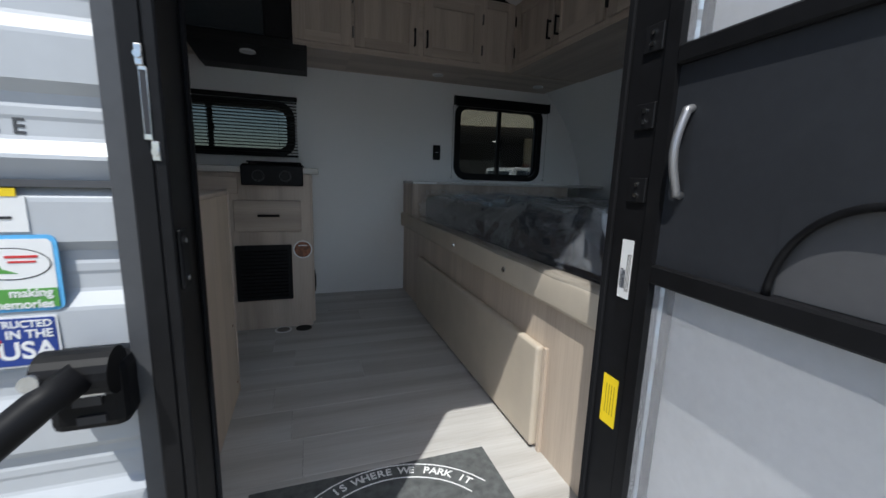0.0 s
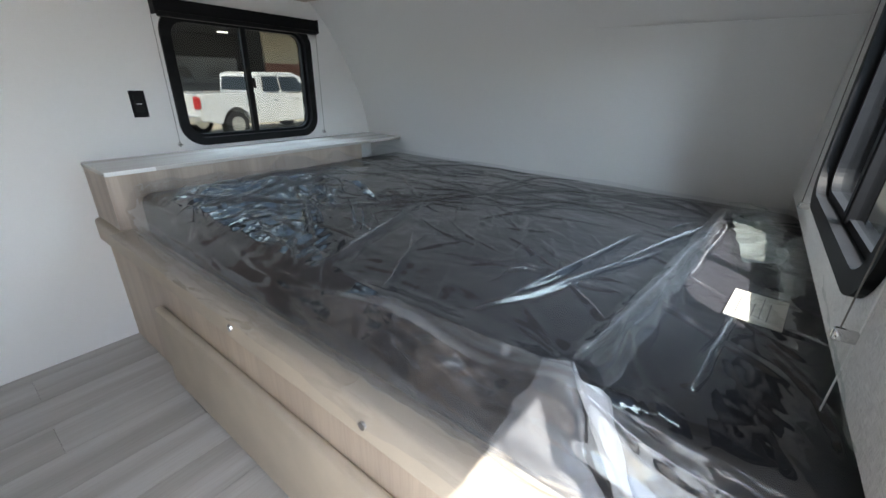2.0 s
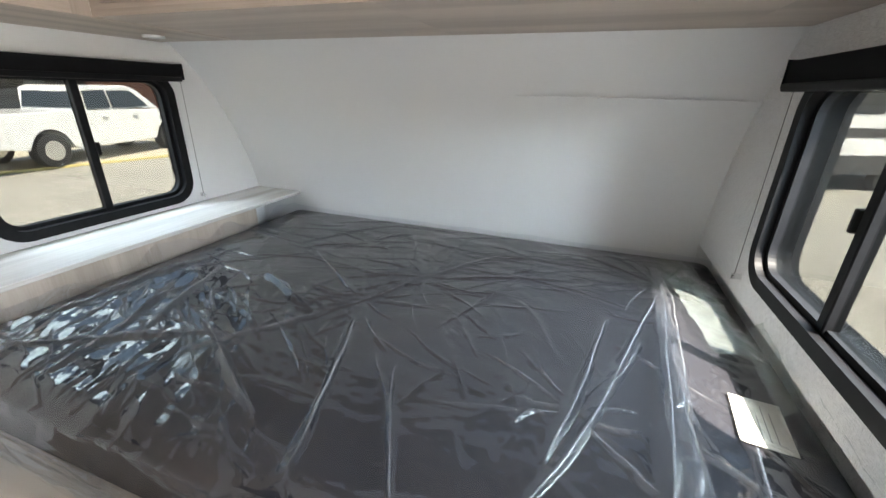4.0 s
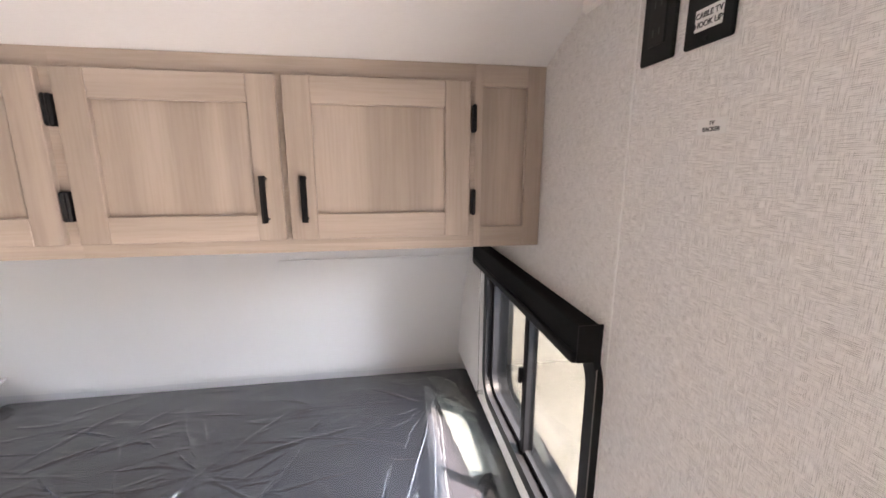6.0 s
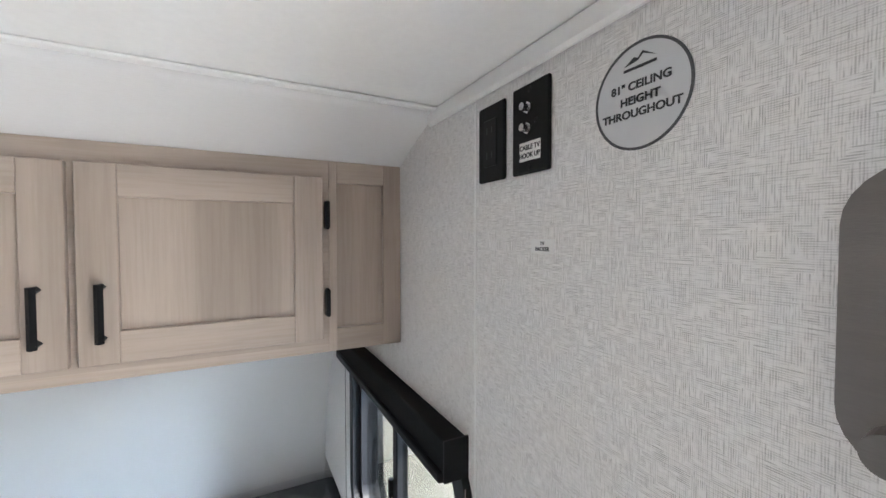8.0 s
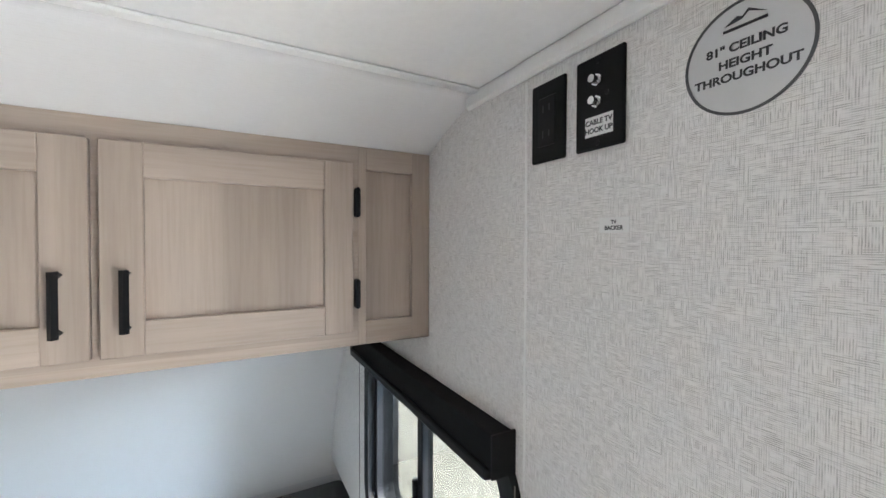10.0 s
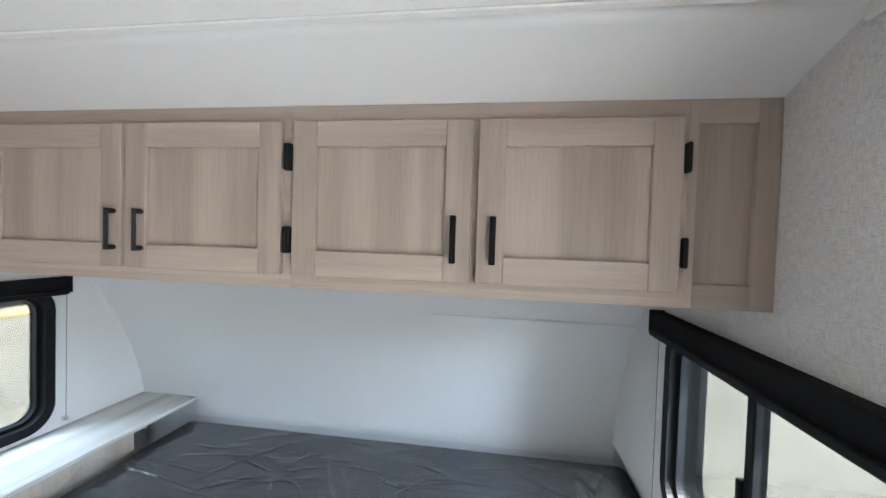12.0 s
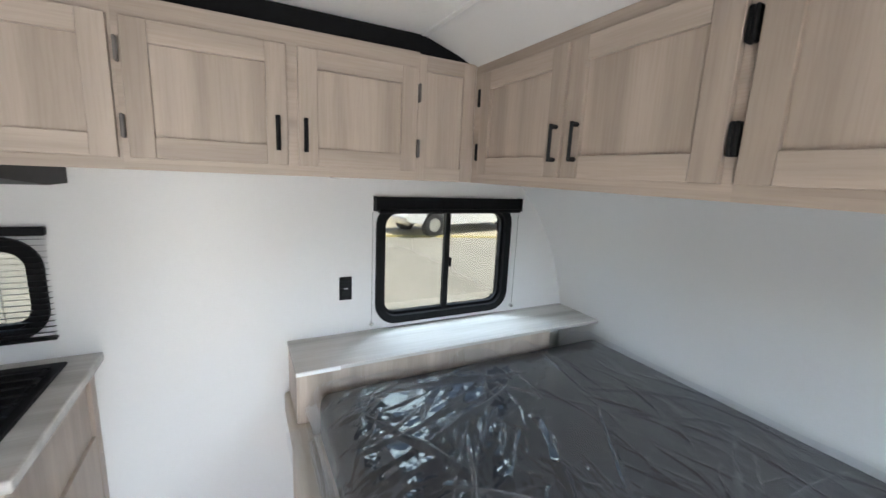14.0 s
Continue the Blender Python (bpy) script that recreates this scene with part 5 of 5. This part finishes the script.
part("pull_handle", swung(tube([(-0.004, -0.052, 0.860), (-0.014, -0.052, 0.863), *[(-0.014 - 0.012 * math.sin(math.pi * k / 12), -0.052, 0.866 + 0.104 * k / 12) for k in range(13)], (-0.014, -0.052, 0.973), (-0.004, -0.052, 0.976)], 0.0058, 10)),
     material("grey_satin_handle", (0.33, 0.33, 0.34), 0.35, metal=0.6), sd, "curved satin grey pull handle", True)
part("screen", swung(mesh_screen(-DWID + 0.03, -0.024, DBOT + 0.04, 0.728, 0.0021)), material("screen_mesh", (0.74, 0.74, 0.76), 0.6), sd, "grey insect mesh")
part("screen", swung(mesh_screen(-DWID + 0.03, -0.024, 1.062, DTOP - 0.03, 0.0021)), material("screen_mesh_top", (0.74, 0.74, 0.76), 0.6), sd, "grey insect mesh")
part("slide_panel", swung(boxes((0.004, 0.007, -DWID + 0.03, -0.15, 0.757, 0.870), bevel=0.001)), material("smoked_slide_panel", (0.10, 0.10, 0.105), 0.35), sd, "smoked grey sliding panel")
md = thing("main_door", (HINGE.x + 0.05, HINGE.y - 0.3, DBOT), "open white-skinned entry door behind the screen door", "door")
part("leaf", swung(boxes((0.052, 0.085, -DWID, -0.01, DBOT, DTOP), bevel=0.004)), WHITE_DOOR, md)
part("edge_frame", swung(boxes((0.045, 0.089, -0.0095, 0.0, DBOT, DTOP), (0.045, 0.089, -DWID - 0.01, -DWID - 0.0005, DBOT, DTOP))), BLACK_METAL, md)


# ---- outer skin of the trailer ----
def siding(x0, x1, z0, z1, ledge, pitch=0.115):
    """Ribbed sheet: raised and sunk flats joined by bevels; ledge is the height of one bright upper bevel."""
    bm = bmesh.new()
    prof = [(z0, YO - 0.008)]
    z = ledge - pitch * math.ceil((ledge - z0) / pitch)
    while z < z1 + pitch:
        for dz, dy in ((-0.052, -0.010), (-0.011, -0.0108), (-0.007, -0.0102), (0.007, -0.0012), (0.011, 0.0), (0.026, 0.0), (0.030, -0.0012), (0.038, -0.0012), (0.042, 0.0), (0.052, -0.0005)):
            if z0 < z + dz < z1:
                prof.append((z + dz, YO - 0.008 + dy))
        z += pitch
    prof.append((z1, YO - 0.008))
    va, vb = [bm.verts.new((x0, y, z)) for z, y in prof], [bm.verts.new((x1, y, z)) for z, y in prof]
    for k in range(len(prof) - 1):
        bm.faces.new((va[k], vb[k], vb[k + 1], va[k + 1]))
    back = [bm.verts.new((x, YO - 0.0005, z)) for x, z in ((x0, z0), (x1, z0), (x1, z1), (x0, z1))]
    bm.faces.new(back)
    return bm


solo("siding_door_side_upper", siding(X_REAR, DX0 - 0.0425, 0.8605, 2.10, 0.892), ALUMINIUM, "white ribbed aluminium siding", "siding", "structure")
solo("siding_door_side_lower", siding(X_REAR, DX0 - 0.0425, -0.20, 0.8535, 0.735), ALUMINIUM, "white ribbed aluminium siding", "siding", "structure")
solo("siding_front_side", siding(DX1 + 0.0425, WIN_NEAR[0] - 0.02, -0.20, 2.10, 0.735), ALUMINIUM, "white ribbed aluminium siding", "siding", "structure")
solo("trim_siding_joint", boxes((X_REAR, DX0 - 0.0425, YO - 0.0205, YO - 0.006, 0.8535, 0.8605)), GREY_FLANGE, "grey joint strip between the siding sheets", "trim", "structure")
YS = YO - 0.0192


def sticker_frame(name, label, x0, x1, z0, z1):
    st = thing(name, ((x0 + x1) / 2, YS, z0), label, "sticker")
    return st


mo = on_wall_y(0, YS - 0.0022, 0, -1)
s1 = sticker_frame("campground_sticker", "blue-edged sticker with a green band lettered making memories", -1.10, -0.936, 0.727, 0.806)
part("border", plate(rounded(0.165, 0.079, 0.008), on_wall_y(-1.0185, YS, 0.7665, -1), 0.001), LIGHT_BLUE, s1)
part("field", plate(rounded(0.157, 0.071, 0.006), on_wall_y(-1.0185, YS - 0.001, 0.7665, -1), 0.0006), WHITE, s1)
part("green_band", boxes((-1.097, -0.940, YS - 0.0022, YS - 0.0016, 0.731, 0.751)), GREEN, s1)
part("lettering", joined(lettering("making", 0.0125, on_wall_y(-0.944, YS - 0.0024, 0.7465, -1), 'RIGHT'), lettering("memories", 0.0125, on_wall_y(-0.944, YS - 0.0024, 0.7345, -1), 'RIGHT')), WHITE, s1)
part("picture", plate([(0.033 * math.cos(a / 28 * 6.2832), 0.0165 * math.sin(a / 28 * 6.2832)) for a in range(28)], on_wall_y(-0.975, YS - 0.0016, 0.777, -1), 0.0004), TEXT_DARK, s1)
part("picture_field", plate([(0.032 * math.cos(a / 28 * 6.2832), 0.0155 * math.sin(a / 28 * 6.2832)) for a in range(28)], on_wall_y(-0.975, YS - 0.0019, 0.777, -1), 0.0004), WHITE, s1)
part("picture_hill", plate([(-0.024, -0.008), (-0.016, 0.004), (-0.012, 0.006), (-0.006, -0.004), (0.006, -0.009)], on_wall_y(-0.975, YS - 0.0022, 0.776, -1), 0.0004), GREEN, s1)
part("picture_bars", boxes((-0.978, -0.952, YS - 0.0028, YS - 0.0022, 0.783, 0.7855), (-0.976, -0.954, YS - 0.0028, YS - 0.0022, 0.778, 0.780)), RED, s1)
s2 = sticker_frame("made_in_sticker", "blue and white sticker lettered CONSTRUCTED IN THE USA", -1.08, -0.944, 0.668, 0.722)
part("border", plate(rounded(0.135, 0.055, 0.003), on_wall_y(-1.012, YS, 0.6945, -1), 0.001), WHITE, s2)
part("field", plate(rounded(0.131, 0.051, 0.002), on_wall_y(-1.012, YS - 0.001, 0.6945, -1), 0.0006), BLUE, s2)
part("lettering", joined(lettering("CONSTRUCTED", 0.0105, on_wall_y(-0.949, YS - 0.0018, 0.7135, -1), 'RIGHT'), lettering("IN THE", 0.0125, on_wall_y(-0.949, YS - 0.0018, 0.7025, -1), 'RIGHT'),
                         lettering("USA", 0.026, on_wall_y(-0.948, YS - 0.0018, 0.6845, -1), 'RIGHT')), WHITE, s2)
part("flag_stripe", boxes((-1.06, -0.994, YS - 0.0022, YS - 0.0016, 0.680, 0.686), (-1.06, -0.992, YS - 0.0022, YS - 0.0016, 0.692, 0.698)), RED, s2)
s3 = sticker_frame("notice_sticker", "white notice sticker with a yellow tab", -1.08, -0.96, 0.81, 0.853)
part("paper", boxes((-1.08, -0.956, YS - 0.001, YS, 0.809, 0.844)), WHITE, s3)
part("tab", boxes((-1.08, -0.962, YS - 0.0018, YS - 0.001, 0.844, 0.852)), YELLOW, s3)
part("text_bar", boxes((-1.06, -0.968, YS - 0.0018, YS - 0.001, 0.822, 0.8245)), TEXT_DARK, s3)
s4 = sticker_frame("model_lettering", "dark grey lettering on the siding", -1.1, -0.95, 0.90, 0.915)
part("letter", lettering("E", 0.0215, on_wall_y(-0.958, YO - 0.0082, 0.911, -1)), GREY_FLANGE, s4)
part("letter", lettering("C", 0.0215, on_wall_y(-0.980, YO - 0.0082, 0.911, -1)), GREY_FLANGE, s4)

gb = thing("grab_handle", (-0.93, -0.16, 0.55), "folding black grab handle on the outer wall beside the door", "handle")
part("bracket", boxes((-0.965, -0.898, -0.150, YO - 0.0185, 0.582, 0.655), bevel=0.010, seg=2), BLACK, gb)
part("cap", cyl((-0.962, -0.150, 0.648), (-0.902, -0.150, 0.648), 0.024, 20), BLACK, gb)
part("slot", boxes((-0.942, -0.918, -0.1525, -0.149, 0.612, 0.622), (-0.940, -0.916, -0.1525, -0.149, 0.592, 0.601)), TEXT_DARK, gb)
part("clip", boxes((-0.930, -0.906, -0.168, -0.152, 0.628, 0.645), bevel=0.003), STEEL, gb, "bright steel clip")
part("arm", tube([(-0.925, -0.165, 0.652), (-0.95, -0.185, 0.635), (-1.00, -0.215, 0.592), (-1.15, -0.32, 0.47), (-1.30, -0.42, 0.345)], 0.0155, 18), BLACK, gb, "", True)
part("pivot_screw", cyl((-0.955, -0.178, 0.655), (-0.955, -0.184, 0.656), 0.008, 12), STEEL, gb)

gb.location += Vector((0.022, 0.0, 0.026))

# ---- outside ----
solo("ground", boxes((-300, 300, -300, 300, GROUND - 0.2, GROUND)), ASPHALT, "sunlit pale parking lot paving", "ground", "structure")
AZ = radians(-15)
BM = Matrix.Translation((9.0, 21.5, GROUND)) @ Matrix.Rotation(AZ, 4, 'Z')
kb = thing("kerb", (7.2, 12.75, GROUND), "concrete kerb with a yellow painted edge", "kerb", kind="structure")
KM = Matrix.Translation((7.2, 12.75, GROUND)) @ Matrix.Rotation(AZ, 4, 'Z')
part("stone", moved(boxes((-30, 30, 0.0, 6.2, 0.0, 0.05), bevel=0.012), KM), CONCRETE, kb)
part("yellow_edge", moved(boxes((-30, 30, -0.012, 0.14, 0.005, 0.056)), KM), KERB_YELLOW, kb)

bl = thing("service_building", (9.0, 24, GROUND), "tan service building with a deep shaded drive-through canopy", "building")
part("fascia", moved(boxes((-9, 40, 0.0, 0.4, 4.55, 5.65)), BM), STUCCO, bl)
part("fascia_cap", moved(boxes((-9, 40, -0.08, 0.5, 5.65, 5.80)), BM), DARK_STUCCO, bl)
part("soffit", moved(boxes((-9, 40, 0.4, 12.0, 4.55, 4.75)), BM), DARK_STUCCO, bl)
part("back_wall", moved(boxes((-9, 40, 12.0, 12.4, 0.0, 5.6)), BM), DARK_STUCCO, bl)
part("brick_wall", moved(boxes((4.4, 40, 6.0, 6.4, 0.0, 2.7)), BM), BRICK, bl)
part("upper_wall", moved(boxes((4.4, 40, 6.02, 6.4, 2.7, 4.549)), BM), STUCCO, bl)
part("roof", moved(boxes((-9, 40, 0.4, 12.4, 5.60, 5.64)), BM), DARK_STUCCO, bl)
for x in (-8.9, 14):
    part("column", moved(boxes((x, x + 0.6, 0.0, 0.6, 0.0, 4.55)), BM), STUCCO, bl)
LAMP = bpy.data.materials.new("lamp_glow")
LAMP.use_nodes = True
LAMP.node_tree.nodes["Principled BSDF"].inputs["Emission Color"].default_value = (1, 0.97, 0.9, 1)
LAMP.node_tree.nodes["Principled BSDF"].inputs["Emission Strength"].default_value = 3.0
for x, y in ((-3.2, 4.5), (-4.5, 9), (2.5, 9)):
    part("ceiling_lamp", moved(boxes((x, x + 0.6, y, y + 0.2, 4.48, 4.549)), BM), LAMP, bl, "lit strip lamp")


def wheel(parent, m, x, y, r, w):
    t_ = part("wheel", moved(cyl((x, y - w / 2, r), (x, y + w / 2, r), r, 28), m), TYRE, parent, "black tyre")
    part("rim", moved(cyl((x, y - w / 2 - 0.012, r), (x, y + w / 2 + 0.012, r), r * 0.6, 20), m), STEEL, t_, "bright wheel rim")


def pickup(m):
    """Crew-cab pickup along +x, rear at x 0; y 0 is its middle."""
    o = m.translation
    tk = thing("pickup_truck", (o.x, o.y, o.z), "white crew-cab pickup truck parked outside", "truck")

    def hull(profile, half, mat, name, inset=0.0, label=""):
        bm = bmesh.new()
        va, vb = [bm.verts.new((x, -half + inset * (z > 1.2), z)) for x, z in profile], [bm.verts.new((x, half - inset * (z > 1.2), z)) for x, z in profile]
        bm.faces.new(va), bm.faces.new(vb[::-1])
        for k in range(len(profile)):
            bm.faces.new((va[k], va[(k + 1) % len(profile)], vb[(k + 1) % len(profile)], vb[k]))
        bmesh.ops.bevel(bm, geom=bm.edges[:], offset=0.03, segments=2, affect='EDGES', profile=0.5)
        return part(name, moved(bm, m), mat, tk, label)
    arch_r = [(1.25 + 0.52 * math.cos(radians(a)), 0.45 + 0.50 * math.sin(radians(a))) for a in range(180, -1, -20)]
    arch_f = [(5.05 + 0.52 * math.cos(radians(a)), 0.45 + 0.50 * math.sin(radians(a))) for a in range(180, -1, -20)]
    hull([(0.06, 0.55), (0.04, 1.30), (2.15, 1.32), (5.9, 1.25), (6.05, 1.0), (6.05, 0.5), (5.6, 0.42), *arch_f[::-1], (4.4, 0.38), (1.9, 0.38), *arch_r[::-1], (0.6, 0.5)], 0.99, TRUCK_WHITE, "body")
    hull([(2.20, 1.28), (2.30, 1.86), (2.55, 1.93), (3.9, 1.95), (4.25, 1.84), (4.95, 1.30)], 0.95, TRUCK_WHITE, "cab", 0.12)
    for a, b, c_, d in ((2.42, 2.50, 3.12, 3.12), (3.22, 3.22, 3.95, 4.45)):
        for s in (-1, 1):
            bm = bmesh.new()
            bm.faces.new([bm.verts.new((x, s * yy, z)) for x, yy, z in ((a, 0.96, 1.36), (b, 0.88, 1.80), (c_, 0.88, 1.82), (d, 0.96, 1.36))])
            r = bmesh.ops.extrude_face_region(bm, geom=bm.faces[:])
            bmesh.ops.translate(bm, verts=[v for v in r["geom"] if isinstance(v, bmesh.types.BMVert)], vec=(0, -s * 0.03, 0))
            part("side_window", moved(bm, m), CAR_GLASS, tk, "dark side window")
    bm = bmesh.new()
    bm.faces.new([bm.verts.new(p) for p in ((2.185, -0.74, 1.38), (2.265, -0.68, 1.78), (2.265, 0.68, 1.78), (2.185, 0.74, 1.38))])
    r = bmesh.ops.extrude_face_region(bm, geom=bm.faces[:])
    bmesh.ops.translate(bm, verts=[v for v in r["geom"] if isinstance(v, bmesh.types.BMVert)], vec=(0.06, 0, 0))
    part("rear_window", moved(bm, m), CAR_GLASS, tk, "dark rear window")
    part("bumper", moved(boxes((-0.12, 0.08, -0.97, 0.97, 0.50, 0.72), bevel=0.03), m), STEEL, tk, "chrome rear bumper")
    for s in (-1, 1):
        part("tail_light", moved(boxes((0.02, 0.12, s * 0.80, s * 1.0, 0.90, 1.22), bevel=0.015), m), RED, tk, "red tail light")
        for x in (2.75, 3.75):
            part("door_handle", moved(boxes((x, x + 0.18, s * 0.99, s * 1.02, 1.08, 1.12), bevel=0.008), m), STEEL, tk)
    for x in (1.25, 5.05):
        for s in (-0.84, 0.84):
            wheel(tk, m, x, s, 0.40, 0.27)
    return tk


pickup(Matrix.Translation((4.50, 13.68, GROUND + 0.05)) @ Matrix.Rotation(radians(13), 4, 'Z'))


def parked_trailer(m, mat, label):
    o = m.translation
    tr = thing("parked_trailer", (o.x, o.y, o.z), label, "trailer", "parked trailers")
    part("body", moved(boxes((0, 6.5, -1.15, 1.15, 0.65, 2.95), bevel=0.12, seg=3), m), mat, tr)
    part("skirt", moved(boxes((0.1, 6.4, -1.16, 1.16, 0.42, 0.85)), m), CAR_DARK, tr)
    part("stripe", moved(boxes((0.1, 6.4, -1.165, 1.165, 1.25, 1.45)), m), CAR_DARK, tr)
    for x in (1.2, 3.0, 4.8):
        part("window", moved(boxes((x, x + 0.9, -1.175, 1.175, 1.75, 2.3), bevel=0.02), m), CAR_GLASS, tr)
    for x in (2.9, 3.7):
        for s in (-1.0, 1.0):
            wheel(tr, m, x, s, 0.34, 0.2)


parked_trailer(Matrix.Translation((12.0, -3.2, GROUND)) @ Matrix.Rotation(radians(-68), 4, 'Z'), TRUCK_WHITE, "white travel trailer with a black skirt parked across the lot")
parked_trailer(BM @ Matrix.Translation((-3.6, 8.0, 0.0)), material("grey_trailer_skin", (0.16, 0.16, 0.16), 0.4), "grey travel trailer in the shade of the canopy")

# ---- floor planks ----
fl = thing("floor", (-0.5, 1.1, -0.006), "grey wood-look vinyl plank floor", "floor", kind="structure")
random.seed(11)
PW = 0.181
cache = {}
row = 0
y = 1.385 - 8 * PW
while y < W:
    x = X_REAR - random.uniform(0.0, 0.9)
    while x < 0.05:
        ln = 1.22
        a, b = max(x, X_REAR), min(x + ln, 0.03)
        c0, c1 = max(y, 0.0), min(y + PW, W)
        if b - a > 0.03 and c1 - c0 > 0.01:
            key = (round(b - a, 3), round(c1 - c0, 3))
            if key not in cache:
                w_, d_ = key
                bm = boxes((-w_ / 2 + 0.0004, w_ / 2 - 0.0004, -d_ / 2 + 0.0004, d_ / 2 - 0.0004, 0, 0.006), bevel=0.0009)
                me = bpy.data.meshes.new("plank")
                bm.to_mesh(me)
                bm.free()
                me.materials.append(PLANK)
                cache[key] = me
            pl = new("plank", cache[key])
            pl.parent = fl
            pl.location = Vector(((a + b) / 2, (c0 + c1) / 2, -0.006)) - PLACE[fl]
        x += ln
    y += PW
